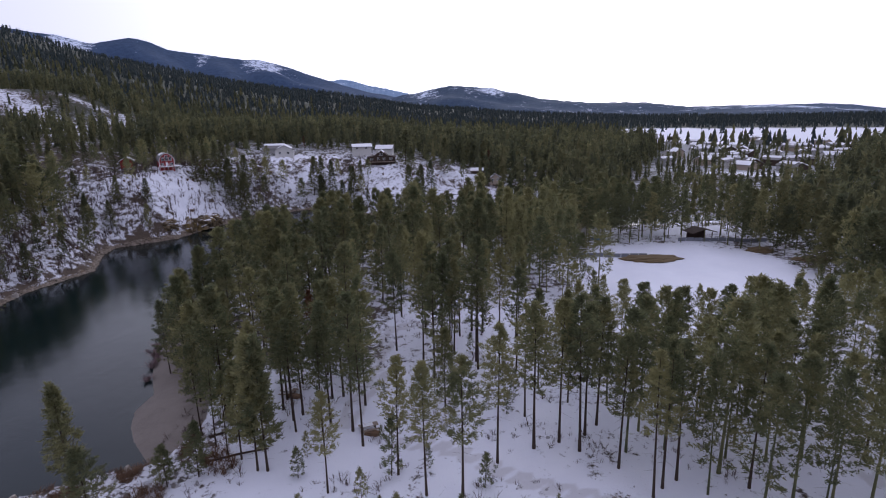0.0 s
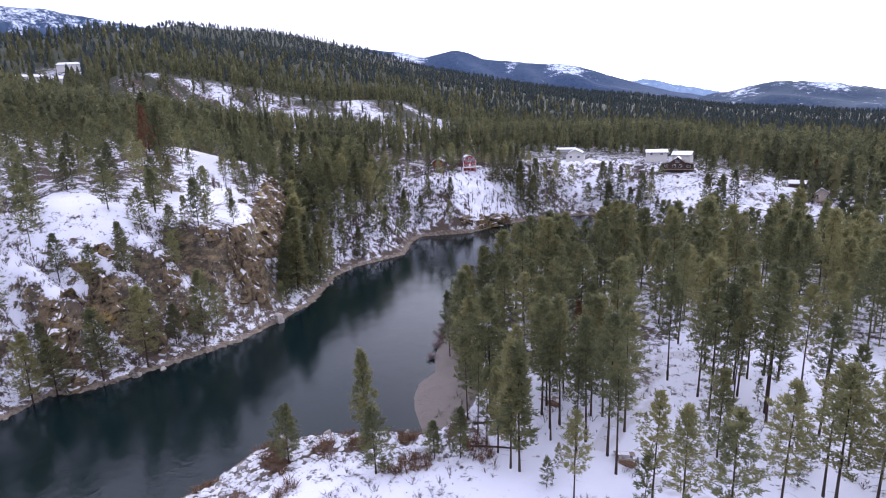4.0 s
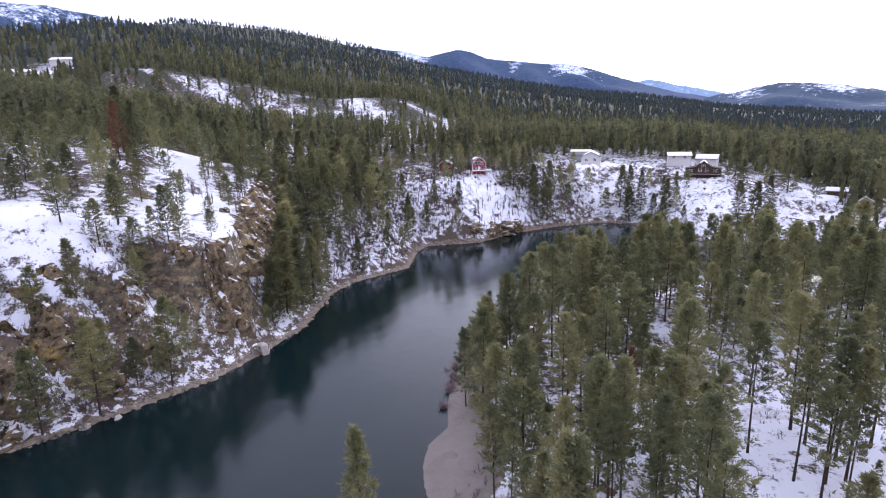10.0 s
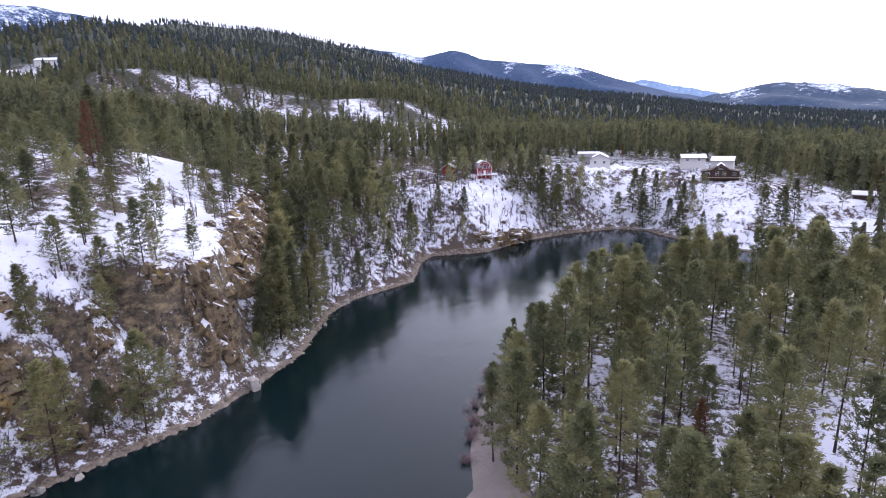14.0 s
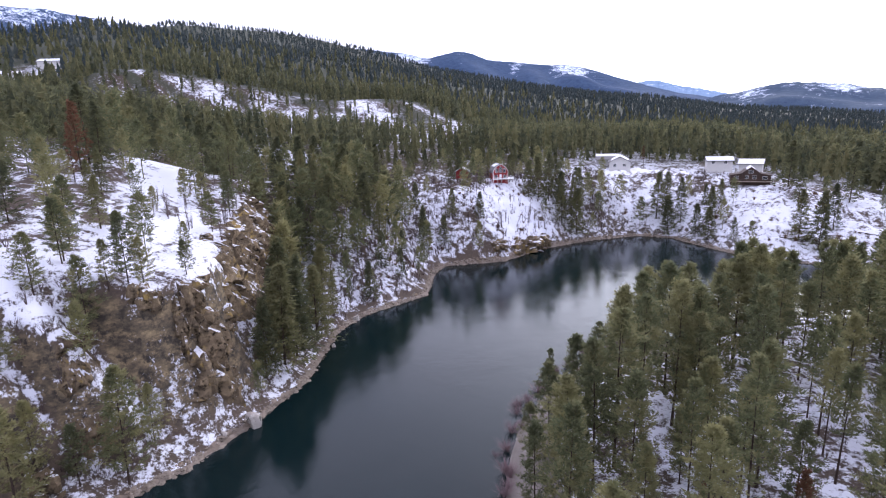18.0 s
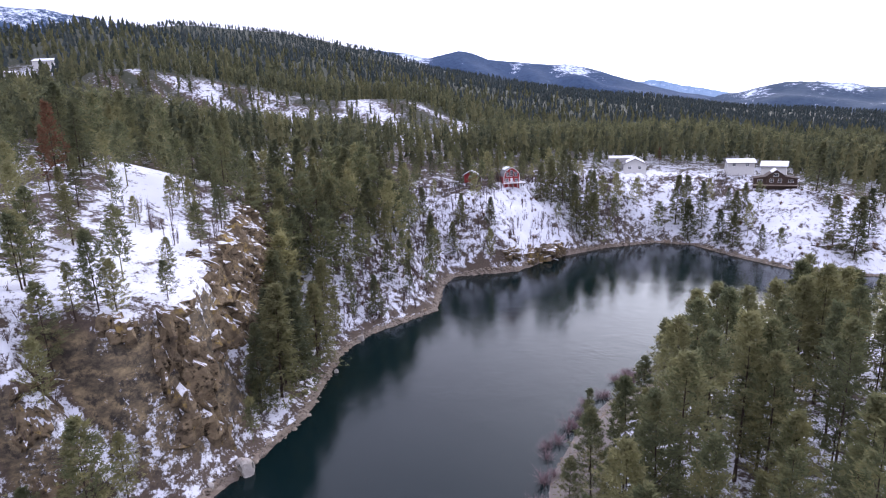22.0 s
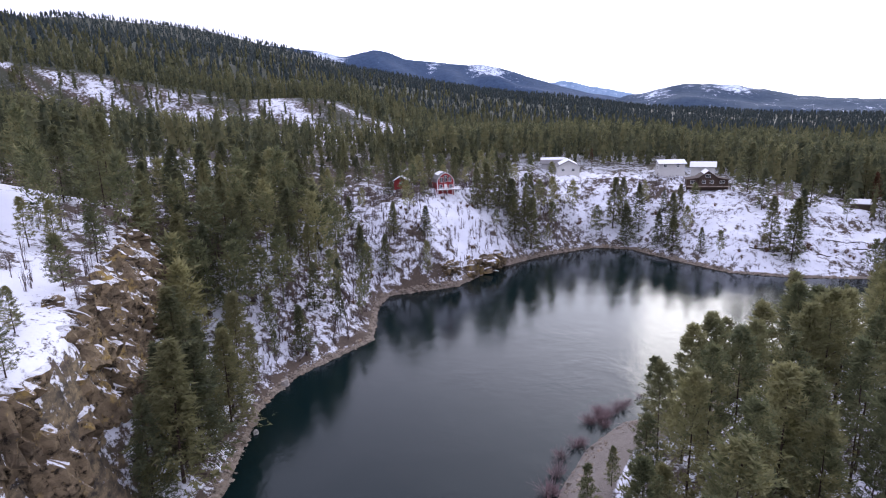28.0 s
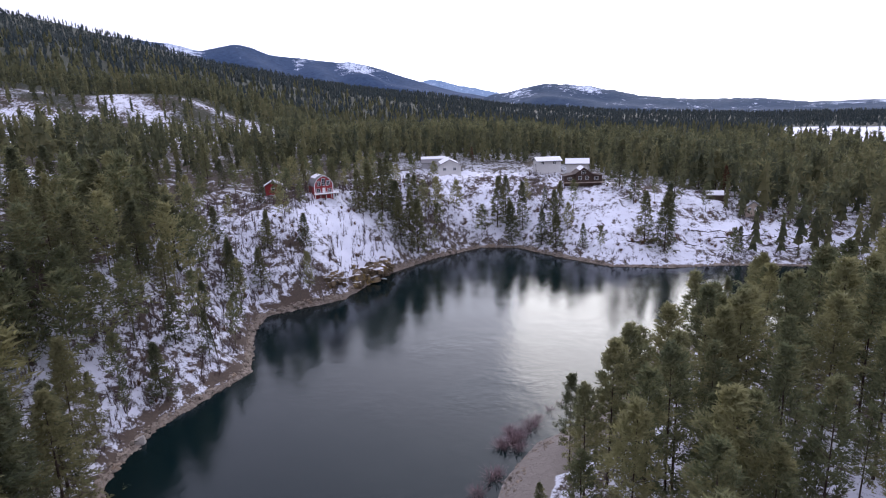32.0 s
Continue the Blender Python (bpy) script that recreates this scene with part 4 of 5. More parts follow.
xs, ys = spread(45, 480, 5.6, 7.0, -62, 92, 31)
k = wooded(xs, ys, True)
xs, ys = xs[k], ys[k]
split = np.random.RandomState(3).uniform(0, 1, len(xs)) < 0.5
hs = np.random.RandomState(4).uniform(10, 18, len(xs))
near_bend = (xs < -90) & (ys < 132) & (np.hypot(xs + 95, ys - 80) < 130)
hs = np.where((ys > 235) & (xs < -10), hs * 0.85, hs)
hs = np.where(np.hypot(xs + 172, ys - 168) < 34, hs * 0.55, hs)
hs = np.where(near_bend, hs * 0.68, hs)
az_t = np.degrees(np.arctan2(-(xs - HUB[0]), ys - HUB[1]))
off_t = np.hypot(xs - HUB[0], ys - HUB[1]) - (362 + (az_t - 30) * 2.4)
hs = np.where((off_t > -150) & (off_t < 45) & (az_t > 29) & (az_t < 62), hs * 0.8, hs)
# low open growth between the pond and the town
hs = np.where((az_t < -24) & (az_t > -41) & (np.hypot(xs - HUB[0], ys - HUB[1]) > 175), hs * 0.55, hs)
# the nearer trees of the woods have real sprays of needles
close = np.hypot(xs + 55, ys - 70) < 165
SOFT_PINE = [(14 + i, small_conifer("pine", 150 + i, 14 + i, 2.0 + i, 3.9, 50, 5, 4, 0.95)) for i in range(4)]
SOFT_FIR = [(14 + i, small_conifer("fir", 160 + i, 14 + i, 1.0, 4.0, 54, 5, 4, 0.95)) for i in range(4)]
scatter("bank_pines", "small olive pines dotted over the snowy banks", SOFT_PINE, slope[:, 0], slope[:, 1], slope[:, 2], M_PINE, 59)
# pines of these woods take the darker fir needle colour
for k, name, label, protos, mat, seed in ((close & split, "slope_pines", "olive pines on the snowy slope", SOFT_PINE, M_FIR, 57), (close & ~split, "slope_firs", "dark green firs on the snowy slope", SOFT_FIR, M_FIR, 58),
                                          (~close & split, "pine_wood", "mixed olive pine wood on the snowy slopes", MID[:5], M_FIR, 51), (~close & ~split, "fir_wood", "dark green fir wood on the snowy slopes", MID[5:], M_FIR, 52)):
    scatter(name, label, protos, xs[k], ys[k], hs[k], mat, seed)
GROVE = [(h, joined([tr, cr])) for h, (tr, cr) in ((18 + i, conifer("pine", 130 + i, 18 + i, 3.2 + 1.2 * i, 4.2, 60, 5, 5, 0.82)) for i in range(4))]
cx, cy = rng.uniform(15, 78, 5000), rng.uniform(42, 172, 5000)
thick, west_, d_ = density(cx, cy)
spots = []
for x, y in np.stack([cx, cy], axis=1)[(rng.uniform(0, 1, 5000) < thick) & (~west_)]:
    if free(x, y, 3.0) and all((x - a) ** 2 + (y - b) ** 2 > (10.5 if y < 98 else 14) for a, b in spots):
        spots.append((x, y))
spots = np.array(spots)
caps = np.array([sight_cap(y) for y in spots[:, 1]]) * rng.uniform(12.5, 18, len(spots))
hither = spots[:, 1] < 84
NEAR_GROVE = [(h, joined([tr, cr])) for h, (tr, cr) in ((17 + i, conifer("pine", 140 + i, 17 + i, 4 + 1.5 * i, 3.6, 66, 7, 7, 0.5)) for i in range(4))]
for keep, name, label, protos, seed in ((hither, "open_pine_grove", "dark olive pines on the snow before the frozen pond", NEAR_GROVE, 50), (~hither, "pine_grove", "olive pine grove round the frozen pond", GROVE, 55)):
    scatter(name, label, protos, spots[keep, 0], spots[keep, 1], caps[keep], M_PINE, seed)
xs, ys = spread(483, 1750, 9.4, 21.5, -60, 84, 33)
k = wooded(xs, ys, False)
xs, ys = xs[k], ys[k]
hs = np.random.RandomState(5).uniform(7, 19, len(xs))
# trees farther back, and the high hill's, get needles with painted haze
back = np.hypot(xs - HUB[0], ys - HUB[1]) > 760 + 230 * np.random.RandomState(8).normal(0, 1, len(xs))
scatter("far_forest", "dark conifer forest covering the hills", FARS, xs[~back], ys[~back], hs[~back], M_FIR, 53)
scatter("far_spruce_forest", "dark conifer forest on the farther hills, painted haze-blue", FARS, xs[back], ys[back], hs[back], M_HAZE_NEEDLES, 56)
xs, ys = spread(1770, 2700, 21, 29, -46, 80, 35)
hs = np.random.RandomState(6).uniform(13, 22, len(xs))
scatter("hill_forest", "dark conifer forest on the high hill", FARS, xs, ys, hs, M_HAZE_NEEDLES, 54)


# ---- rock ----
def rock_mesh(name, seed, rough, levels, material):
    """A broken block of rock about 2 m across, with flat fractured sides."""
    r = np.random.RandomState(seed)
    bm = bmesh.new()
    bmesh.ops.create_icosphere(bm, subdivisions=levels, radius=1.0)
    planes = [(np.array((0.1, 0.05, 0.99)), 0.78)]
    for i in range(15):
        n = r.normal(0, 1, 3) * np.array((1, 1, 0.35))
        n /= np.linalg.norm(n)
        planes.append((n, r.uniform(0.42, 0.82)))
    for v in bm.verts:
        p = np.array(v.co)
        for n, dd in planes:
            s = p @ n - dd
            if s > 0:
                p = p - n * s * 0.985
        q = Vector(p) * 1.6 + Vector((seed * 3.1, 0, 0))
        p = p * (1 + rough * 0.7 * noise.fractal(q * 2.2, 0.8, 2.1, 5))
        cell = noise.cell(Vector((p[0] * 3.1 + seed, p[1] * 3.1, p[2] * 4.3)))
        p = p * (1 + 0.10 * rough * 4 * (cell - 0.5))
        step = noise.noise(Vector((p[0] * 0.8, p[1] * 0.8, p[2] * 4.0 + seed)))
        p[0] *= 1 + 0.10 * rough * 4 * step
        p[1] *= 1 + 0.10 * rough * 4 * step
        v.co = p
    me = bpy.data.meshes.new(name)
    bm.to_mesh(me)
    bm.free()
    me.materials.append(material)
    return me


CRAGS = [rock_mesh("rock_block", 200 + i, 0.11, 5, M_ROCK) for i in range(4)]
SMALL_CRAGS = [rock_mesh("rock_block", 220 + i, 0.12, 4, M_ROCK) for i in range(8)]


def crag(i, x, y, z, sx, sy, sz, turn):
    """An outcrop of broken blocks, the largest in the middle."""
    r = np.random.RandomState(900 + i)
    root = thing("rock_outcrop", "weathered brown cliff rock with yellow lichen and snow ledges", "rock", "cliff outcrops")
    root.matrix_basis = pose(x, y, z, 0, 0, turn)
    for j in range(13):
        ob = new("rock_block", CRAGS[i % 4] if j == 0 else SMALL_CRAGS[(i + j) % 8])
        ob.parent = root
        f = 0.8 if j == 0 else r.uniform(0.28, 0.55)
        a = r.uniform(0, 6.3)
        q = 0.0 if j == 0 else r.uniform(0.35, 0.8)
        ob.matrix_basis = Matrix.LocRotScale((math.cos(a) * q * sx, math.sin(a) * q * sy, 0.0 if j == 0 else r.uniform(-0.85, 0.45) * sz),
                                             Euler((r.uniform(-0.16, 0.16), r.uniform(-0.16, 0.16), r.uniform(0, 6.3))), (sx * f, sy * f, sz * f * (1.0 if j == 0 else r.uniform(0.55, 1.15))))


def cliff_face(label, line, seed, lean):
    """A fractured rock face along a line of x, y, foot and top, with a snowy cap that runs back into the slope."""
    p = np.array(line, dtype=float)
    run = np.concatenate([[0], np.cumsum(np.hypot(np.diff(p[:, 0]), np.diff(p[:, 1])))])
    n = int(run[-1] / 0.45) + 2
    s = np.linspace(0, run[-1], n)
    x, y, foot, top = (np.interp(s, run, p[:, i]) for i in range(4))
    soft = np.ones(9) / 9
    ext = lambda v: np.convolve(np.pad(v, 4, mode="edge"), soft, "valid")
    x, y = ext(x), ext(y)
    tx, ty = np.gradient(x), np.gradient(y)
    ln = np.hypot(tx, ty)
    inx, iny = -ty / ln, tx / ln
    top = np.minimum(top, land(x + inx * 7, y + iny * 7)[0] + 0.9)
    ends = np.minimum(smooth(0, 3.0, s), smooth(0, 3.0, run[-1] - s))
    top = top + 0.9 * waves(s, s * 0, 5, seed)
    rows, cap = 30, 7
    verts = np.zeros((rows + cap, n, 3))
    for i in range(n):
        for j in range(rows):
            v = j / (rows - 1)
            z = foot[i] - 2.0 + (top[i] - foot[i] + 2.0) * v
            q = Vector((s[i] * 0.16 + seed, z * 0.13, seed * 1.7))
            block = noise.cell(Vector((s[i] / 2.7 + 0.5 * noise.noise(q * 4) + seed, z / 3.3 + 0.35 * s[i] / 5, 0.5)))
            chip = noise.cell(Vector((s[i] / 1.0 + seed, z / 1.3 + 0.2 * s[i], 1.5)))
            big = noise.fractal(q * 2.4, 0.9, 2.1, 5)
            step = 0.55 * math.floor(v * 5 + 0.8 * noise.noise(q * 3.0)) / 5
            back = lean * (0.75 * v + 0.6 * step) + 0.8 * (block - 0.5) + 0.06 * (chip - 0.5) - 1.3 * big + 3.5 * (1 - ends[i])
            verts[j, i] = (x[i] + inx[i] * back, y[i] + iny[i] * back, z)
    rim = verts[rows - 1]
    for j in range(cap):
        f = (j + 1) / cap
        gx, gy = rim[:, 0] + inx * 5.0 * f, rim[:, 1] + iny * 5.0 * f
        gz = land(gx, gy)[0]
        verts[rows + j] = np.stack([gx, gy, (rim[:, 2] + 0.25) * (1 - f) ** 1.3 + (gz - 0.5 * f) * (1 - (1 - f) ** 1.3)], axis=1)
    idx = np.arange((rows + cap) * n).reshape(rows + cap, n)
    quads = np.stack([idx[:-1, 1:], idx[:-1, :-1], idx[1:, :-1], idx[1:, 1:]], axis=-1).reshape(-1, 4)
    me = np_mesh("cliff", verts.reshape(-1, 3), quads[:, ::-1], M_ROCK)
    return tagged(new("rock_cliff", me), label, "cliff", "cliff faces over the river")


cliff_face("tall brown cliff with yellow lichen over the river", [(-97.5, 75.6, 5, 15), (-94.8, 78.6, 2.5, 19.4), (-93.7, 82.4, 1.5, 20.6), (-94.4, 86, 1.5, 20.4), (-97.8, 90.2, 4, 20.6), (-102, 96, 8, 22), (-107, 103, 11, 24), (-113, 111, 15, 26), (-120, 119.5, 19, 27.6), (-126, 127, 23, 28.4)], 3, 5.0)
cliff_face("brown rock bluff with snowy ledges above the shore", [(-97.6, 63.2, 4, 12.5), (-96.8, 66.8, 3.5, 16), (-97.6, 70.4, 4, 17.5), (-101, 74, 9, 18.4)], 5, 4.0)
cliff_face("lichen-stained rock bluff below the snowy slope", [(-104, 43.5, 4, 12), (-101.4, 48.5, 3.5, 14.4), (-100.3, 54, 4, 16), (-101, 59.5, 6, 17.6), (-105, 63, 12, 18.8)], 8, 4.0)
# loose outcrops on the bluffs and the dark foot of the far headland
for i, (x, y, rise, sx, sy, sz, turn) in enumerate([(-104.5, 70.5, 0.2, 2.6, 2.2, 2.6, 20), (-100.5, 77.5, 0.0, 2.4, 2.0, 2.4, 80), (-108.0, 60.0, 0.0, 2.8, 2.4, 2.4, 130), (-97.2, 61.0, 0.0, 2.2, 2.0, 2.8, 40), (-98.0, 47.0, 0.0, 2.6, 2.4, 2.8, 300),
                                                   (-112.0, 97.0, -0.4, 2.4, 1.8, 1.6, 10), (-93.0, 206.0, 0.8, 4.8, 5.5, 4.6, 10), (-95.0, 199.5, 0.6, 3.6, 4.2, 4.0, 100), (-99.0, 192.0, 0.4, 3.2, 3.8, 2.8, 60), (-91.0, 212.0, 0.6, 3.2, 3.6, 3.4, 30)]):
    crag(i, x, y, ground_z(x, y) + rise, sx, sy, sz, turn)

M_PALE_STONE = rock_material("pale_boulder_stone", (0.30, 0.27, 0.24), (0.50, 0.46, 0.42), (0.36, 0.29, 0.22), False)


BOULDERS = [rock_mesh("boulder", 240 + i, 0.12, 3, M_PALE_STONE) for i in range(5)]


def boulder(i, x, y, s, flat, label):
    ob = new("boulder", BOULDERS[i % 5])
    ob.matrix_basis = Matrix.LocRotScale((x, y, max(ground_z(x, y), -0.1) + s * flat * 0.35), Euler((0.1, 0.15, i * 1.3)), (s, s * 0.8, s * flat))
    return tagged(ob, label, "boulder", "boulders at the waterline")


boulder(0, -90.4, 85.0, 1.9, 1.0, "pale boulder standing in the shallows")
boulder(1, -93.2, 54.0, 1.0, 0.8, "pale boulder at the waterline below the cliff")
boulder(2, -91.8, 58.0, 0.8, 0.7, "grey boulder among shore stones")
boulder(3, -104.6, 127.0, 1.1, 0.8, "pale boulder on the stony shore")
boulder(4, -99.4, 113.0, 0.8, 0.8, "grey boulder on the stony shore")
boulder(0, -91.5, 80.5, 0.7, 0.6, "grey boulder among shore stones")
boulder(2, -55.5, 50.8, 0.9, 0.8, "grey boulder on the snowy near bank")
boulder(3, -50.5, 54.2, 0.8, 0.7, "grey boulder on the snowy near bank")
boulder(4, -40.5, 58.8, 0.8, 0.7, "grey boulder on the snowy near bank")


def strewn(name, label, category, protos, places, mat, seed, s0, s1, sink=0.2, smooth_=False):
    """Many small pieces joined into one object."""
    r = np.random.RandomState(seed)
    xs, ys = places[:, 0], places[:, 1]
    zs = np.maximum(land(xs, ys)[0], -0.2)
    vs, fs, n = [], [], 0
    for x, y, z in zip(xs, ys, zs):
        v, f = protos[r.randint(len(protos))]
        s = s0 + (s1 - s0) * r.uniform() ** 2.2
        a = r.uniform(0, 6.3)
        ca, sa = math.cos(a) * s, math.sin(a) * s
        vs.append(np.stack([v[:, 0] * ca - v[:, 1] * sa + x, v[:, 0] * sa + v[:, 1] * ca + y, v[:, 2] * s * r.uniform(0.7, 1.2) + z - sink * s], axis=1))
        fs.append(f + n)
        n += len(v)
    return tagged(new(name, np_mesh(name, np.concatenate(vs), np.concatenate(fs), mat, smooth_)), label, category, kind="stuff")


def lump(seed):
    r = np.random.RandomState(seed)
    bm = bmesh.new()
    bmesh.ops.create_icosphere(bm, subdivisions=1, radius=1.0)
    for v in bm.verts:
        v.co = Vector(np.array(v.co) * r.uniform(0.65, 1.1) * np.array((1.0, 0.8, 0.6)))
    vs = np.array([tuple(v.co) for v in bm.verts])
    fs = np.array([[v.index for v in f.verts] for f in bm.faces])
    bm.free()
    return vs, fs


def along_shore(pts, n, inner, outer, seed):
    """Random places in a strip along a shore line."""
    r = np.random.RandomState(seed)
    a, b = pts[:-1], pts[1:]
    ln = np.hypot(*(b - a).T)
    k = r.choice(len(ln), n, p=ln / ln.sum())
    u = r.uniform(0, 1, n)
    p = a[k] + (b - a)[k] * u[:, None]
    t = (b - a)[k] / ln[k][:, None]
    return p + np.stack([-t[:, 1], t[:, 0]], axis=1) * r.uniform(inner, outer, n)[:, None]


w_line = np.array([(p[0], p[1]) for p in WEST[3:] + NORTH[:11]], dtype=float)
e_line = np.array(EAST[6:26], dtype=float)
strewn("shore_stones", "grey and tan stones lining the far shore", "stones", [lump(300 + i) for i in range(6)], along_shore(w_line, 4200, -0.5, 1.15, 61), M_STONE, 62, 0.12, 0.85)
bank_places = along_shore(e_line, 1900, -0.8, 2.2, 63)
bank_places = bank_places[(bank_places[:, 1] < 62) | (bank_places[:, 1] > 100)]
strewn("bank_stones", "small grey stones along the near bank", "stones", [lump(310 + i) for i in range(6)], bank_places, M_STONE, 64, 0.1, 0.5)


pebble_places = along_shore(np.array(EAST[6:17], dtype=float), 3600, 0.0, -4.2, 65)
pebble_places = pebble_places[pebble_places[:, 1] > 83]
strewn("beach_pebbles", "pale rounded pebbles on the gravel point", "pebbles", [lump(330 + i) for i in range(5)], pebble_places, M_PALE_STONE, 66, 0.10, 0.30)


# ---- brush, shrubs and fallen wood ----
def spray(seed, n, high, wide, thick):
    """A bare bush: thin upright stems with side twigs."""
    r = np.random.RandomState(seed)
    vs, fs = [], []
    for i in range(n):
        a = r.uniform(0, 6.3)
        lean = r.uniform(0.1, 1.0) * wide
        base = np.array((math.cos(a) * 0.3 * wide, math.sin(a) * 0.3 * wide, 0)) * r.uniform(0, 1)
        tip = np.array((math.cos(a) * lean, math.sin(a) * lean, high * r.uniform(0.55, 1.0)))
        side = np.array((-math.sin(a), math.cos(a), 0)) * thick
        for p, q in ((base, tip), (base + (tip - base) * 0.45, tip + np.array((r.normal(0, .3) * wide, r.normal(0, .3) * wide, -0.1 * high)))):
            k = len(vs)
            vs += [tuple(p - side), tuple(p + side), tuple(q)]
            fs.append((k, k + 1, k + 2))
    return np.array(vs), np.array(fs)


M_BROWN_TWIG = bark_material("brown_bank_twigs", (0.07, 0.042, 0.028), (0.21, 0.125, 0.075))
M_BANK_ROCK = rock_material("bank_rock", (0.10, 0.09, 0.082), (0.34, 0.31, 0.29), (0.26, 0.20, 0.15))
r_b = np.random.RandomState(71)
cand = np.stack([r_b.uniform(-150, 40, 26000), r_b.uniform(34, 275, 26000)], axis=1)
z_c, d_c, west_c, wet_c, r_c, az_c = land(cand[:, 0], cand[:, 1])
thick = waves(cand[:, 0], cand[:, 1], 18, 15)
keep = west_c & (~wet_c) & (d_c > 2.0) & (d_c < 40) & (thick > -0.5) & ~((cand[:, 1] < 100) & (d_c < 3)) & ~((cand[:, 1] > 74) & (cand[:, 1] < 92) & (cand[:, 0] > -106)) & (r_b.uniform(0, 1, len(cand)) > 1.2 * clearing(cand[:, 0], cand[:, 1])) & ~((cand[:, 0] < -98) & (cand[:, 1] > 72) & ((cand[:, 1] - 89.5) * 32 + (cand[:, 0] + 96) * 37 < 50))
strewn("bank_brush", "leafless grey-brown brush on the snowy far bank", "brush", [spray(400 + i, 9, 1.5, 0.8, 0.035) for i in range(6)], cand[keep][:8000], M_TWIG, 72, 0.5, 1.7, 0.05)
cand = np.stack([r_b.uniform(-58, 30, 9000), r_b.uniform(40, 172, 9000)], axis=1)
z_c, d_c, west_c, wet_c, r_c, az_c = land(cand[:, 0], cand[:, 1])
keep = (~west_c) & (~wet_c) & (d_c > 1.5) & (waves(cand[:, 0], cand[:, 1], 13, 16) > 0.0) & (line_distance(cand[:, 0], cand[:, 1], BEACH, False) > 4.5)
strewn("wood_floor_brush", "low leafless brush between the pines", "brush", [spray(410 + i, 8, 1.0, 0.8, 0.03) for i in range(6)], cand[keep][:2600], M_TWIG, 73, 0.4, 1.3, 0.05)

cand = np.stack([r_b.uniform(-60, -18, 7000), r_b.uniform(34, 66, 7000)], axis=1)
z_c, d_c, west_c, wet_c, r_c, az_c = land(cand[:, 0], cand[:, 1])
patch = waves(cand[:, 0], cand[:, 1], 6, 19)
keep = (~west_c) & (~wet_c) & (d_c < 14) & (d_c > 0.8) & (line_distance(cand[:, 0], cand[:, 1], BEACH, False) > 8)
strewn("near_bank_brush", "low brown brush on the rocky near bank", "brush", [spray(430 + i, 13, 0.8, 0.9, 0.03) for i in range(5)], cand[keep & (patch > 0.25)][:760], M_BROWN_TWIG, 76, 0.5, 1.4, 0.05)
strewn("near_bank_rocks", "snow-dusted grey rocks on the near bank", "stones", [lump(320 + i) for i in range(5)], cand[keep & (patch < 0.15) & (d_c < 11)][:1150], M_BANK_ROCK, 77, 0.2, 0.95, 0.1)
cand = np.stack([r_b.uniform(-135, -70, 5000), r_b.uniform(96, 250, 5000)], axis=1)
z_c, d_c, west_c, wet_c, r_c, az_c = land(cand[:, 0], cand[:, 1])
keep = west_c & (~wet_c) & (d_c > 3) & (d_c < 34) & (waves(cand[:, 0], cand[:, 1], 22, 23) > -0.2)
strewn("bare_saplings", "thin leafless grey saplings on the snowy bank", "saplings", [spray(440 + i, 10, 5.0, 0.8, 0.035) for i in range(5)], cand[keep][:800], M_TWIG, 78, 0.5, 1.15, 0.05)

cand = np.stack([r_b.uniform(-118, 30, 1500), r_b.uniform(120, 262, 1500)], axis=1)
z_c, d_c, west_c, wet_c, r_c, az_c = land(cand[:, 0], cand[:, 1])
keep = west_c & (~wet_c) & (d_c > 3) & (d_c < 38) & (waves(cand[:, 0], cand[:, 1], 12, 27) > 0.1)
strewn("bank_thickets", "dense leafless brown thickets on the snowy far bank", "thickets", [spray(450 + i, 60, 1.5, 1.3, 0.03) for i in range(4)], cand[keep][:150], M_BROWN_TWIG, 79, 0.6, 1.5, 0.05)

M_RED_TWIG = bark_material("reddish_twigs", (0.15, 0.098, 0.10), (0.31, 0.22, 0.225))
SHRUBS = [np_mesh("stems", *spray(420 + i, 95, 1.9, 1.8, 0.028), M_RED_TWIG) for i in range(3)]


def shrub(i, x, y, s):
    root = thing("bare_shrub", "leafless reddish shrub standing in the shallows", "shrub", "shrubs at the sandbar")
    root.matrix_basis = Matrix.LocRotScale((x, y, max(ground_z(x, y), -0.6)), Euler((0, 0, i * 1.9)), (s, s, s))
    new("stem_clump", SHRUBS[i % 3]).parent = root


for i, (x, y, s) in enumerate([(-56.8, 117, 1.1), (-57.4, 113, 1.2), (-57.6, 109, 1.1), (-57, 121, 1), (-55.6, 124, 1.1), (-57.8, 105, .9), (-54.5, 130.5, 1.2), (-53.2, 132, 1.3), (-52.2, 133.5, 1.1),
                               (-53.6, 134, 1), (-51, 135.5, 1.2), (-49.6, 138.5, .7), (-48, 140.5, .7), (-46, 142.5, .7), (-44.6, 145, .7), (-52.2, 87, .9), (-53.6, 91, 1), (-55.4, 95.5, 1), (-50.6, 82.5, .8), (-56.4, 100, 1)]):
    shrub(i, x, y, s)
    shrub(i + 1, x + 0.9 * math.sin(i * 2.1), y + 1.7 * math.cos(i * 1.3), s * (0.6 + 0.3 * ((i * 0.37) % 1)))


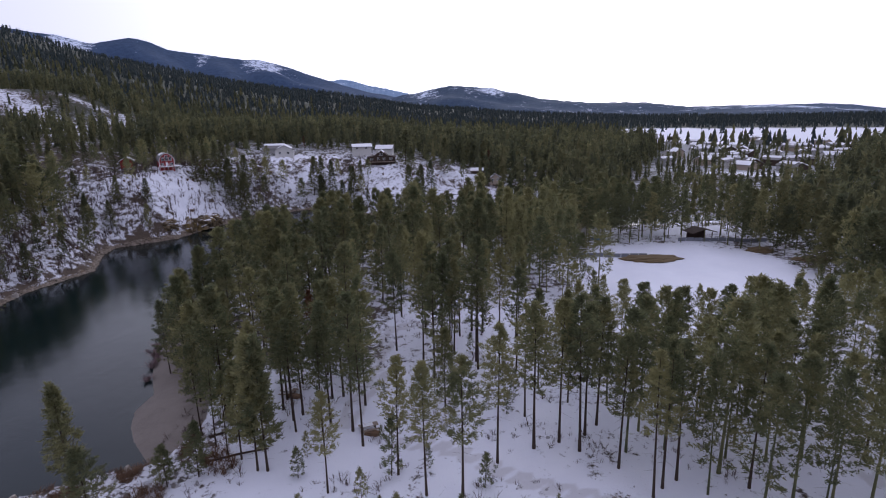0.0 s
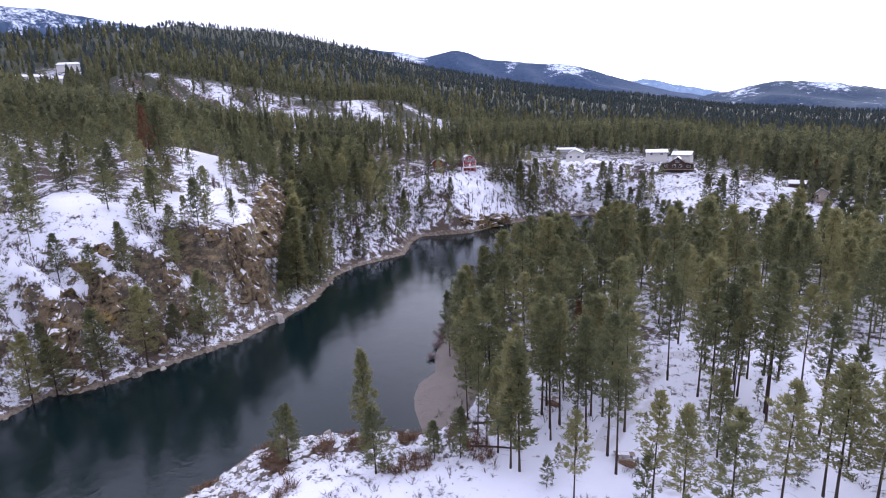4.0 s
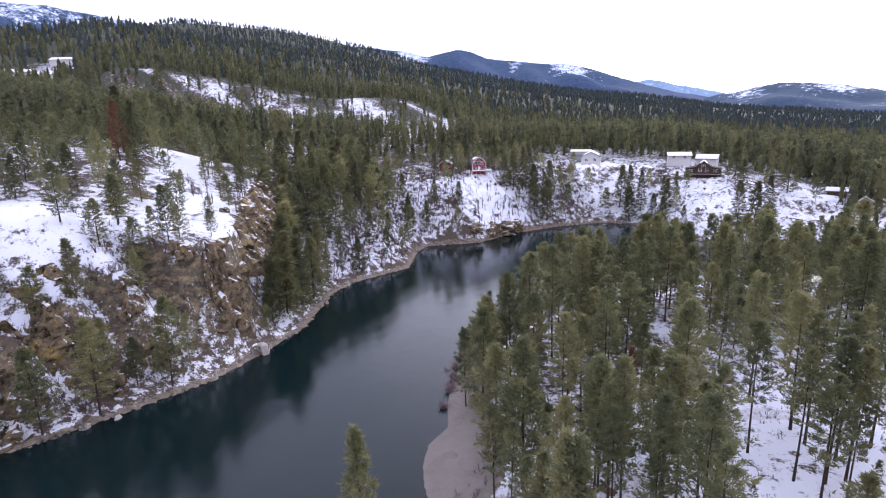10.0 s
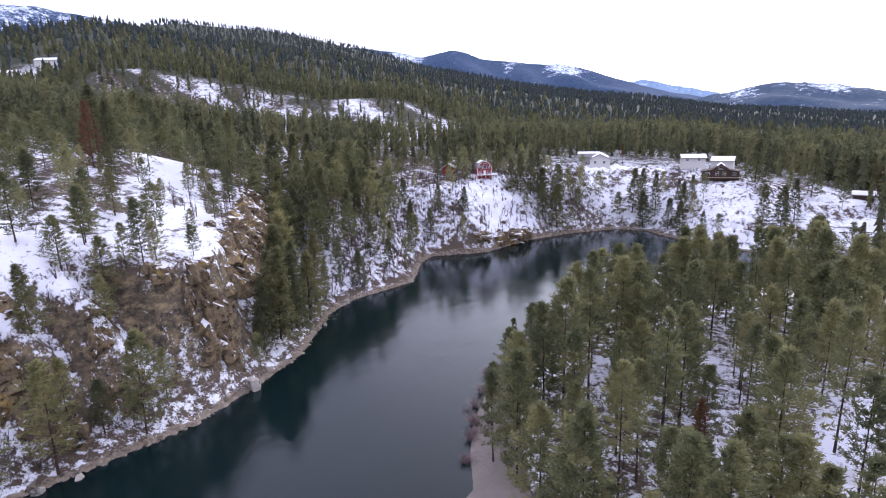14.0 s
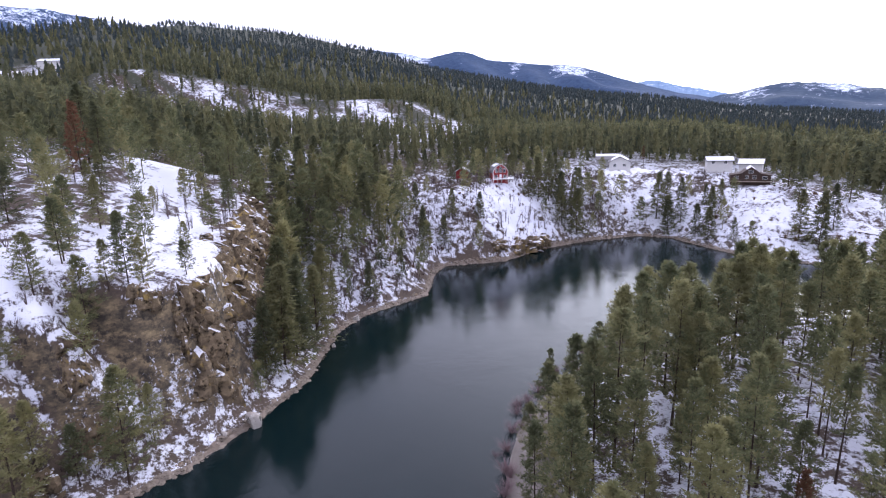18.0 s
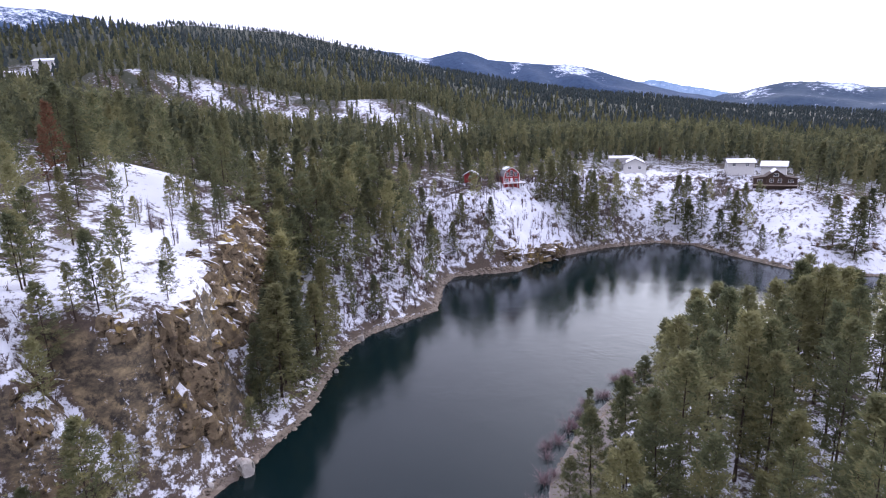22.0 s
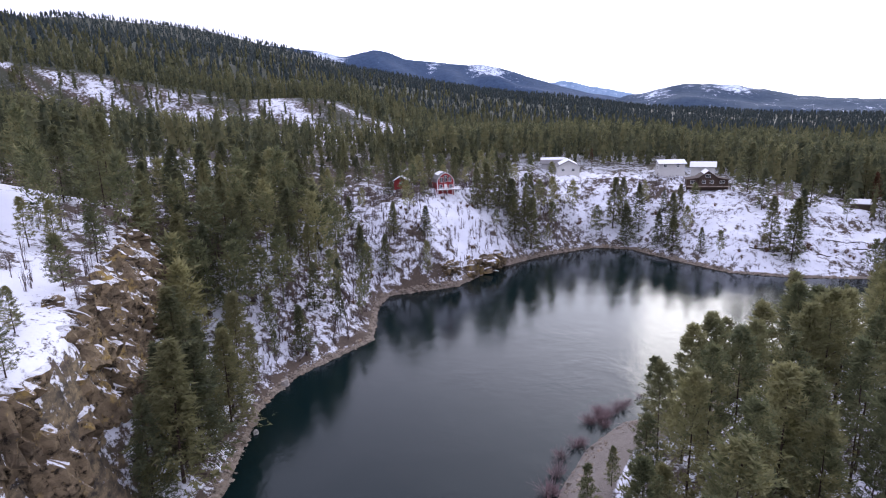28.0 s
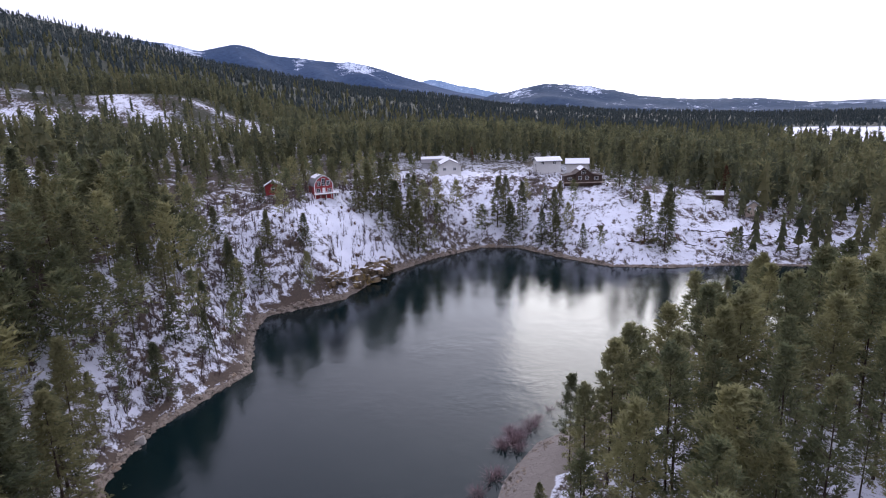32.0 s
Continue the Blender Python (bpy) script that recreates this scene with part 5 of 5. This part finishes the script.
def log(x, y, long, turn, thick=0.16, label="dark fallen log lying on the snowy bank"):
    bm = bmesh.new()
    for i in range(7):
        u = i / 6
        for j in range(7):
            a = 2 * math.pi * j / 7
            rr = thick * (1 - 0.45 * u) * (1 + 0.08 * math.sin(i * 2 + j))
            px, py = (u - 0.5) * long, math.cos(a) * rr + 0.15 * math.sin(u * 3)
            c, s = math.cos(turn), math.sin(turn)
            wx, wy = x + px * c - py * s, y + px * s + py * c
            cx, cy = x + px * c, y + px * s
            bm.verts.new((wx, wy, ground_z(cx, cy) + thick * 0.8 + math.sin(a) * rr))
    bm.verts.ensure_lookup_table()
    for i in range(6):
        for j in range(7):
            bm.faces.new([bm.verts[i * 7 + j], bm.verts[i * 7 + (j + 1) % 7], bm.verts[(i + 1) * 7 + (j + 1) % 7], bm.verts[(i + 1) * 7 + j]])
    bm.faces.new([bm.verts[j] for j in range(6, -1, -1)])
    bm.faces.new([bm.verts[42 + j] for j in range(7)])
    me = bpy.data.meshes.new("log")
    bm.to_mesh(me)
    bm.free()
    me.materials.append(M_BARK)
    return tagged(new("fallen_log", me), label, "log", "fallen logs")


for x, y, l, a in [(4, 240, 11, .2), (9, 236, 9, -.3), (16, 239, 12, .15), (-2, 233, 7, .5), (22, 234, 9, -.2), (-18, 229, 8, .1), (-108, 152, 9, -.9), (-112, 158, 8, -.6), (-106, 145, 6, -1.1), (-115, 148, 9, .3), (-30, 62.5, 6, .3), (-36, 57.5, 5, -.4), (-27, 57, 7, .2)]:
    log(x, y, l, a)


def log_pile(x, y, turn):
    """A low stack of cut logs lying on the snow."""
    root = thing("log_pile", "small stack of cut brown logs on the snow", "log pile", "log piles")
    root.matrix_basis = pose(x, y, ground_z(x, y), 0, 0, turn) @ Matrix.Scale(0.62, 4)
    for px, pz in ((-0.6, 0.2), (-0.2, 0.2), (0.2, 0.2), (0.6, 0.2), (-0.4, 0.53), (0.0, 0.53), (0.4, 0.53)):
        bm = bmesh.new()
        bmesh.ops.create_cone(bm, cap_ends=True, segments=9, radius1=0.2, radius2=0.18, depth=2.6, matrix=Matrix.Translation((px, 0.15 * math.sin(px * 9), pz)) @ Matrix.Rotation(radians(90), 4, "X"))
        part("cut_log", bm, M_CUT, root)


M_CUT = bark_material("cut_log_bark", (0.09, 0.055, 0.035), (0.26, 0.17, 0.11))
log_pile(-23.4, 68.8, 70)
log_pile(-12.1, 59.9, 78)


# ---- houses ----
def box(bm, x0, y0, z0, x1, y1, z1):
    vs = [bm.verts.new(p) for p in ((x0, y0, z0), (x1, y0, z0), (x1, y1, z0), (x0, y1, z0), (x0, y0, z1), (x1, y0, z1), (x1, y1, z1), (x0, y1, z1))]
    for f in ((0, 3, 2, 1), (4, 5, 6, 7), (0, 1, 5, 4), (1, 2, 6, 5), (2, 3, 7, 6), (3, 0, 4, 7)):
        bm.faces.new([vs[i] for i in f])


def prism(bm, outline, y0, y1):
    """A body with the outline in x and z, drawn out along y."""
    a = [bm.verts.new((x, y0, z)) for x, z in outline]
    b = [bm.verts.new((x, y1, z)) for x, z in outline]
    bm.faces.new(a)
    bm.faces.new(b[::-1])
    n = len(outline)
    for i in range(n):
        bm.faces.new((a[i], b[i], b[(i + 1) % n], a[(i + 1) % n]))


def slab_part(name, parent, mat, label, *boxes):
    bm = bmesh.new()
    for b in boxes:
        box(bm, *b)
    bmesh.ops.recalc_face_normals(bm, faces=bm.faces)
    return part(name, bm, mat, parent, label)


def prism_part(name, parent, mat, label, outline, y0, y1):
    bm = bmesh.new()
    prism(bm, outline, y0, y1)
    bmesh.ops.recalc_face_normals(bm, faces=bm.faces)
    return part(name, bm, mat, parent, label)


def siding(name, color, gap=0.25, vary=0.2):
    k = Nodes(name)
    tc = k.n.new("ShaderNodeTexCoord")
    z = k.sep(tc.outputs["Object"])[2]
    groove = k.ramp(k.math("FRACT", k.math("DIVIDE", z, gap)), (0.0, 0.0), (0.12, 1.0))
    c = k.mix(k.noise(1.5, 5), tuple(v * (1 - vary) for v in color), color)
    c = k.mix(k.math("MULTIPLY", k.noise(0.5, 3), 0.25), c, tuple(v * 0.5 for v in color))
    k.bump(groove, 0.6, 0.02)
    return k.done(c, 0.75)


M_RED = siding("red_barn_boards", (0.30, 0.035, 0.035))
M_WHITE = plain("white_trim_paint", (0.78, 0.77, 0.76), 0.6, 0.08)
M_PALE = siding("pale_house_siding", (0.62, 0.60, 0.57))
M_TAN = siding("tan_house_siding", (0.42, 0.34, 0.27))
M_GREY = siding("grey_house_siding", (0.40, 0.39, 0.39), 0.3)
M_TIMBER = siding("dark_timber_boards", (0.075, 0.048, 0.036), 0.22)
M_ROOF = plain("grey_shingle_roof", (0.20, 0.19, 0.19), 0.9, 0.25, 3.0)
M_DARK_ROOF = plain("brown_shingle_roof", (0.10, 0.075, 0.065), 0.9, 0.25, 3.0)
M_GLASS = plain("dark_window_glass", (0.02, 0.025, 0.03), 0.08, 0.1)
M_DECK = plain("weathered_deck_wood", (0.28, 0.22, 0.18), 0.85, 0.2)
M_BLUE = plain("blue_paint", (0.04, 0.14, 0.36), 0.45, 0.1)


def window(parent, x, y, z, w, h, face, bars=(1, 1)):
    """A window with its frame, bars and pane, set on a wall that faces -y (0) or +x (1)."""
    wb = bmesh.new()
    t = 0.09
    spans = [(-w / 2, -w / 2 + t, 0, h), (w / 2 - t, w / 2, 0, h), (-w / 2, w / 2, 0, t), (-w / 2, w / 2, h - t, h)]
    for i in range(1, bars[0] + 1):
        c = -w / 2 + w * i / (bars[0] + 1)
        spans.append((c - 0.03, c + 0.03, t, h - t))
    for i in range(1, bars[1] + 1):
        c = h * i / (bars[1] + 1)
        spans.append((-w / 2 + t, w / 2 - t, c - 0.03, c + 0.03))
    for a0, a1, b0, b1 in spans:
        if face == 0:
            box(wb, x + a0, y - 0.10, z + b0, x + a1, y + 0.02, z + b1)
        else:
            box(wb, x - 0.02, y + a0, z + b0, x + 0.10, y + a1, z + b1)
    bmesh.ops.recalc_face_normals(wb, faces=wb.faces)
    win = part("window", wb, M_WHITE, parent)
    gb = bmesh.new()
    if face == 0:
        box(gb, x - w / 2 + t, y - 0.05, z + t, x + w / 2 - t, y + 0.01, z + h - t)
    else:
        box(gb, x - 0.01, y - w / 2 + t, z + t, x + 0.05, y + w / 2 - t, z + h - t)
    bmesh.ops.recalc_face_normals(gb, faces=gb.faces)
    part("pane", gb, M_GLASS, win, "dark window glass")
    return win


def gable_roof(parent, w, l, z, high, over, mat, snow):
    """Two roof slopes over a body w wide (x) and l long (y); snow: how far down it lies, 0 to 1, on each slope."""
    t = 0.18
    for side in (-1, 1):
        o = [(0, z + high), (side * (w / 2 + over), z - over * high / (w / 2)), (side * (w / 2 + over), z - over * high / (w / 2) + t), (0, z + high + t)]
        prism_part("roof_slope", parent, mat, "", o, -l / 2 - over, l / 2 + over)
        if snow:
            f = 0.97 * snow
            x1 = side * (w / 2 + over) * f
            z1 = z + high - (high + over * high / (w / 2)) * f
            o = [(side * 0.02, z + high + t + 0.01), (x1, z1 + t + 0.01), (x1, z1 + t + 0.14), (side * 0.02, z + high + t + 0.2)]
            prism_part("roof_snow", parent, M_SNOW, "lying roof snow", o, -l / 2 - over + 0.1, l / 2 + over - 0.1)


def level_ground(x, y, turn, w, l):
    """The lowest ground under a house."""
    zs = []
    for a in (-0.5, 0, 0.5):
        for b in (-0.5, 0, 0.5):
            zs.append(ground_z(x + a * w * math.cos(turn) - b * l * math.sin(turn), y + a * w * math.sin(turn) + b * l * math.cos(turn)))
    return min(zs), max(zs)


def red_barn(x, y, z, turn):
    root = thing("barn_house", "red barn-shaped house with white trim and a deck", "house")
    root.matrix_basis = pose(x, y, z, 0, 0, turn) @ Matrix.Scale(0.70, 4)
    g = [(-3.8, -3), (3.8, -3), (3.8, 2.6), (3.5, 4.1), (2.5, 5.6), (1.2, 6.5), (0, 6.9), (-1.2, 6.5), (-2.5, 5.6), (-3.5, 4.1), (-3.8, 2.6)]
    prism_part("wall", root, M_RED, "red board wall", g, -4.5, 4.5)
    top = [(3.8, 2.6), (3.5, 4.1), (2.5, 5.6), (1.2, 6.5), (0, 6.9), (-1.2, 6.5), (-2.5, 5.6), (-3.5, 4.1), (-3.8, 2.6)]
    outer = [(px * 1.05, pz + (0.18 if abs(px) < 3 else 0.08)) for px, pz in top]
    prism_part("roof", root, M_ROOF, "curved grey roof", top + outer[::-1], -4.7, 4.9)
    prism_part("roof_snow", root, M_SNOW, "lying roof snow", outer[2:7] + [(px * 1.02, pz + 0.14) for px, pz in outer[2:7]][::-1], -1.5, 4.8)
    rim = [(px * 1.03, pz + 0.1) for px, pz in top]
    rim_in = [(px * 0.985, pz - 0.04) for px, pz in top]
    prism_part("gable_trim", root, M_WHITE, "white curved gable trim", rim + rim_in[::-1], -4.8, -4.7)
    slab_part("corner_trim", root, M_WHITE, "", (-3.9, -4.6, -2.6, -3.6, -4.45, 2.6))
    slab_part("corner_trim", root, M_WHITE, "", (3.6, -4.6, -2.6, 3.9, -4.45, 2.6))
    for wx in (-1.9, 0, 1.9):
        window(root, wx, -4.5, 2.9, 1.5, 2.1 if wx else 3.0, 0, (1, 2))
    window(root, -2.3, -4.5, 0.2, 1.6, 1.7, 0, (1, 1))
    window(root, 2.3, -4.5, 0.2, 1.6, 1.7, 0, (1, 1))
    slab_part("door", root, M_WHITE, "white glazed door", (-0.6, -4.6, 0.0, 0.6, -4.48, 2.1))
    for wy in (-2.6, 0.0, 2.6):
        window(root, 3.8, wy, 0.6, 1.2, 1.4, 1, (1, 1))
    slab_part("deck", root, M_DECK, "snowy timber deck", (-4.4, -7.4, -0.3, 6.2, -4.5, -0.1), (3.8, -4.5, -0.3, 6.2, 2.0, -0.1))
    slab_part("deck_snow", root, M_SNOW, "", (-4.3, -7.3, -0.1, 6.1, -4.7, 0.02), (4.0, -4.5, -0.1, 6.1, 1.9, 0.02))
    for px in (-4.3, -2.2, 0, 2.2, 4.2, 6.1):
        slab_part("deck_post", root, M_WHITE, "", (px - 0.07, -7.4, -3.0, px + 0.07, -7.26, 0.95))
    slab_part("deck_rail", root, M_WHITE, "white deck rail", (-4.4, -7.38, 0.85, 6.2, -7.3, 0.95), (-4.4, -7.38, 0.45, 6.2, -7.3, 0.5), (6.12, -7.4, 0.85, 6.2, 2.0, 0.95))
    slab_part("flagpole", root, M_WHITE, "", (0.9, -4.85, 6.4, 0.98, -4.77, 8.6))
    return root


def house(name, label, x, y, z, turn, w, l, high, roof, wall_mat, roof_mat, snow, windows, deep=1.5, over=0.6):
    """A gabled house; windows: places along the gable wall, and along the side wall."""
    root = thing(name, label, "house")
    root.matrix_basis = pose(x, y, z, 0, 0, turn)
    g = [(-w / 2, -deep), (w / 2, -deep), (w / 2, high), (0, high + roof), (-w / 2, high)]
    prism_part("wall", root, wall_mat, "", g, -l / 2, l / 2)
    gable_roof(root, w, l, high, roof, over, roof_mat, snow)
    for wx, wz, ww, wh in windows[0]:
        window(root, wx, -l / 2, wz, ww, wh, 0)
    for wy, wz, ww, wh in windows[1]:
        window(root, w / 2, wy, wz, ww, wh, 1)
    return root


def set_down(x, y, turn, w, l):
    lo, hi = level_ground(x, y, radians(turn), w, l)
    return (lo + 2 * hi) / 3


red_barn(-110.0, 218.0, set_down(-110.0, 218.0, 36, 7, 8) + 1.0, 36)
house("red_shed", "small red shed with a snowy roof beside the trees", -124, 217, set_down(-124, 217, 20, 5, 5), 20, 4.2, 4.6, 2.2, 1.2, M_RED, M_ROOF, 1.0, ([(0, 0.9, 1.0, 1.0)], []))
white = house("white_house", "pale bungalow with a grey roof half under snow", -81, 281, set_down(-81, 281, 12, 9, 13), 12, 8.5, 12.5, 2.9, 2.0, M_PALE, M_ROOF, 0.75,
              ([(-2.0, 0.9, 1.3, 1.2), (1.8, 0.9, 1.3, 1.2)], [(-4.2, 0.9, 1.3, 1.2), (0, 0.9, 1.3, 1.2), (4, 0.9, 1.3, 1.2)]))
house("white_house_wing", "grey-roofed wing beside the pale bungalow", -88.5, 290, set_down(-88.5, 290, 102, 7, 9), 102, 7.0, 9.0, 2.7, 1.8, M_GREY, M_ROOF, 0.4, ([(0, 0.9, 1.4, 1.2)], [(0, 0.9, 1.2, 1.1)]))
chalet = house("timber_chalet", "dark timber chalet with a brown roof and wide deck", -31.5, 266, set_down(-31.5, 266, 4, 12, 9) + 0.8, 4, 7.0, 9.5, 3.9, 2.6, M_TIMBER, M_DARK_ROOF, 0.45,
               ([(-1.6, 1.0, 1.5, 1.6), (1.6, 1.0, 1.5, 1.6), (0, 3.6, 2.0, 1.5)], [(-2.5, 1.0, 1.5, 1.4), (2, 1.0, 1.5, 1.4)]), 2.0)
for side in (-1, 1):
    prism_part("wing_wall", chalet, M_TIMBER, "", [(side * 3.5, -2), (side * 8.5, -2), (side * 8.5, 2.6), (side * 3.5, 3.4)], -3.6, 4.2)
    prism_part("wing_roof", chalet, M_DARK_ROOF, "", [(side * 3.4, 3.45), (side * 9.0, 2.55), (side * 9.0, 2.75), (side * 3.4, 3.68)], -4.2, 4.8)
    window(chalet, side * 6.0, -3.6, 0.8, 2.0, 1.4, 0, (2, 1))
slab_part("deck", chalet, M_DECK, "weathered timber deck", (-9, -7.6, -0.2, 9, -4.75, 0.0))
for px in (-8.9, -6, -3, 0, 3, 6, 8.8):
    slab_part("deck_post", chalet, M_TIMBER, "", (px - 0.09, -7.6, -2.6, px + 0.09, -7.42, 1.0))
chalet.matrix_basis = chalet.matrix_basis @ Matrix.Scale(0.76, 4)
slab_part("deck_rail", chalet, M_TIMBER, "", (-9, -7.56, 0.9, 9, -7.46, 1.0), (-9, -7.56, 0.4, 9, -7.46, 0.46))
house("tall_garage", "tall pale outbuilding with a snowy roof", -43, 283, set_down(-43, 283, -78, 8, 10) + 1.2, -78, 7.0, 9.0, 3.4, 1.1, M_PALE, M_ROOF, 1.0, ([(0, 1.0, 1.6, 1.6)], [(-2.5, 2.2, 1.2, 1.2), (2, 2.2, 1.2, 1.2)]))
house("garage", "pale garage with a snow-covered roof", -31.5, 284, set_down(-31.5, 284, 85, 6, 8) + 1.4, 85, 6.0, 8.0, 2.8, 1.4, M_PALE, M_ROOF, 1.0, ([], [(0, 0.9, 1.4, 1.1)]))
house("tan_cottage", "small tan cottage with a snowy roof", 20.5, 255, set_down(20.5, 255, 10, 5, 5), 10, 4.2, 5.0, 2.4, 1.5, M_TAN, M_ROOF, 0.9, ([(-1.1, 0.9, 1.0, 1.1), (1.2, 0.9, 1.0, 1.1)], [(0, 0.9, 1.1, 1.1)]))
house("low_shed", "low dark shed with snow on its roof", 14, 266, set_down(14, 266, 80, 4, 6), 80, 3.6, 6.0, 2.0, 1.0, M_TIMBER, M_DARK_ROOF, 0.9, ([], [(0, 0.8, 1.0, 0.9)]))
for x, y, turn in [(-553, 284, 130), (-575, 312, 120), (-566, 270, 140)]:
    house("hillside_house", "long pale house under deep snow on the hill", x, y, set_down(x, y, turn, 9, 22) + 1, turn, 10, 22, 2.8, 2.2, M_PALE, M_ROOF, 1.0, ([(0, 1, 2, 1.5)], [(-7, 1, 2, 1.5), (0, 1, 2, 1.5), (7, 1, 2, 1.5)]), 4)

# ---- the flat by the frozen pond ----
def picnic_shelter(x, y, turn):
    root = thing("picnic_shelter", "dark open picnic shelter with a low roof", "shelter")
    root.matrix_basis = pose(x, y, ground_z(x, y), 0, 0, turn)
    for px in (-2.8, 0, 2.8):
        for py in (-1.6, 1.6):
            slab_part("post", root, M_TIMBER, "", (px - 0.09, py - 0.09, -0.3, px + 0.09, py + 0.09, 2.4))
    gable_roof(root, 7.0, 4.6, 2.4, 0.9, 0.3, M_DARK_ROOF, 0)
    slab_part("back_wall", root, M_TIMBER, "", (-2.8, 1.5, 0, 2.8, 1.6, 2.3))


picnic_shelter(69, 154, 10)


def picnic_table(x, y, turn):
    root = thing("picnic_table", "brown wooden picnic table with benches, dusted with snow", "table", "picnic tables in the wood")
    root.matrix_basis = pose(x, y, ground_z(x, y), 0, 0, turn)
    for i in range(4):
        slab_part("top_board", root, M_DECK, "", (-1.1, -0.42 + i * 0.21, 0.72, 1.1, -0.23 + i * 0.21, 0.77))
    for s in (-1, 1):
        slab_part("bench", root, M_DECK, "", (-1.1, s * 0.72 - 0.14, 0.42, 1.1, s * 0.72 + 0.14, 0.47))
        slab_part("frame", root, M_TIMBER, "", (s * 0.75 - 0.04, -0.8, 0.36, s * 0.75 + 0.04, 0.8, 0.42), (s * 0.75 - 0.04, -0.5, 0, s * 0.75 + 0.04, -0.42, 0.72), (s * 0.75 - 0.04, 0.42, 0, s * 0.75 + 0.04, 0.5, 0.72))
    slab_part("snow_cap", root, M_SNOW, "thin snow", (-0.9, -0.36, 0.77, 0.5, 0.3, 0.81))


picnic_table(-12.6, 60.6, 20)
picnic_table(-24.4, 69.6, -5)
picnic_table(-3.0, 100.5, 40)

M_GRASS = plain("dry_pond_grass", (0.17, 0.12, 0.065), 0.9, 0.4, 1.5)
M_WALL = plain("grey_timber_fence", (0.22, 0.23, 0.26), 0.85, 0.25)


def grass_mound(x, y, a, b, high):
    bm = bmesh.new()
    bmesh.ops.create_icosphere(bm, subdivisions=4, radius=1.0)
    for v in bm.verts:
        k = 1 + 0.25 * noise.noise(v.co * 3)
        v.co = Vector((v.co.x * a * k, v.co.y * b * k, max(v.co.z, -0.2) * high * k))
    me = bpy.data.meshes.new("mound")
    bm.to_mesh(me)
    bm.free()
    me.materials.append(M_GRASS)
    ob = new("grass_bed", me)
    ob.location = (x, y, ground_z(x, y))
    return tagged(ob, "bed of brown dry grass at the frozen pond", "grass bed")


grass_mound(48.5, 134.5, 7.5, 3.2, 0.9)
grass_mound(78, 139.5, 3.2, 2.4, 1.1)
grass_mound(85, 130, 5.0, 2.0, 0.9)


def fence(x0, y0, x1, y1, n):
    root = thing("low_fence", "low grey board fence along the pond", "fence")
    for i in range(n):
        u, v = i / n, (i + 0.94) / n
        for w, name in (((u, v), "board"),):
            ax, ay = x0 + (x1 - x0) * w[0], y0 + (y1 - y0) * w[0]
            bx, by = x0 + (x1 - x0) * w[1], y0 + (y1 - y0) * w[1]
            z = ground_z((ax + bx) / 2, (ay + by) / 2)
            bm = bmesh.new()
            d = Vector((bx - ax, by - ay, 0)).normalized()
            nn = Vector((-d.y, d.x, 0)) * 0.05
            pts = [Vector((ax, ay, z - 0.2)) - nn, Vector((bx, by, z - 0.2)) - nn, Vector((bx, by, z - 0.2)) + nn, Vector((ax, ay, z - 0.2)) + nn]
            vs = [bm.verts.new(p) for p in pts] + [bm.verts.new(p + Vector((0, 0, 1.2))) for p in pts]
            for f in ((0, 3, 2, 1), (4, 5, 6, 7), (0, 1, 5, 4), (1, 2, 6, 5), (2, 3, 7, 6), (3, 0, 4, 7)):
                bm.faces.new([vs[k] for k in f])
            part(name, bm, M_WALL, root)


fence(29, 139, 48, 136.5, 9)
fence(62, 151.5, 86, 150, 11)
house("pond_hut", "small cream hut with a pitched roof by the pond", 37, 160, set_down(37, 160, 20, 3, 3), 20, 3.0, 3.0, 2.2, 1.3, M_PALE, M_TAN, 0, ([(0, 0.9, 0.8, 0.9)], []))


def rowing_boat(x, y, turn):
    """An upturned boat shape, made up for an unidentified blue object on the bank."""
    bm = bmesh.new()
    for i in range(9):
        u = i / 8 * 2 - 1
        w = 0.75 * (1 - abs(u) ** 2.5) + 0.04
        for j in range(7):
            a = math.pi * j / 6
            bm.verts.new((u * 2.1, math.cos(a) * w, math.sin(a) * 0.6 * (1 - 0.3 * abs(u))))
    bm.verts.ensure_lookup_table()
    for i in range(8):
        for j in range(6):
            bm.faces.new([bm.verts[i * 7 + j], bm.verts[i * 7 + j + 1], bm.verts[(i + 1) * 7 + j + 1], bm.verts[(i + 1) * 7 + j]])
    me = bpy.data.meshes.new("boat")
    bm.to_mesh(me)
    bm.free()
    me.materials.append(M_BLUE)
    ob = new("rowing_boat", me)
    ob.matrix_basis = pose(x, y, ground_z(x, y), 0, 0, turn)
    tagged(ob, "blue object, shaped as a made-up upturned boat, on the snow near the hut", "boat")


rowing_boat(41, 156, 10)

# ---- the small town on the plain ----
rt = np.random.RandomState(81)
TOWN_WALLS = [M_PALE, M_TAN, M_GREY, M_TIMBER, M_RED]
for i in range(52):
    a = radians(rt.uniform(-40, -25))
    q = rt.uniform(340, 620)
    x, y = HUB[0] - math.sin(a) * q, HUB[1] + math.cos(a) * q
    w, l = rt.uniform(6, 9), rt.uniform(8, 14)
    house("town_house", "small town house with snow on its roof", x, y, set_down(x, y, 0, w, l), rt.uniform(0, 180), w, l, rt.uniform(2.6, 4), rt.uniform(1.4, 2.2), TOWN_WALLS[i % 4], M_ROOF, 1.0 if i % 3 == 0 else 0.5, ([], []), 2)
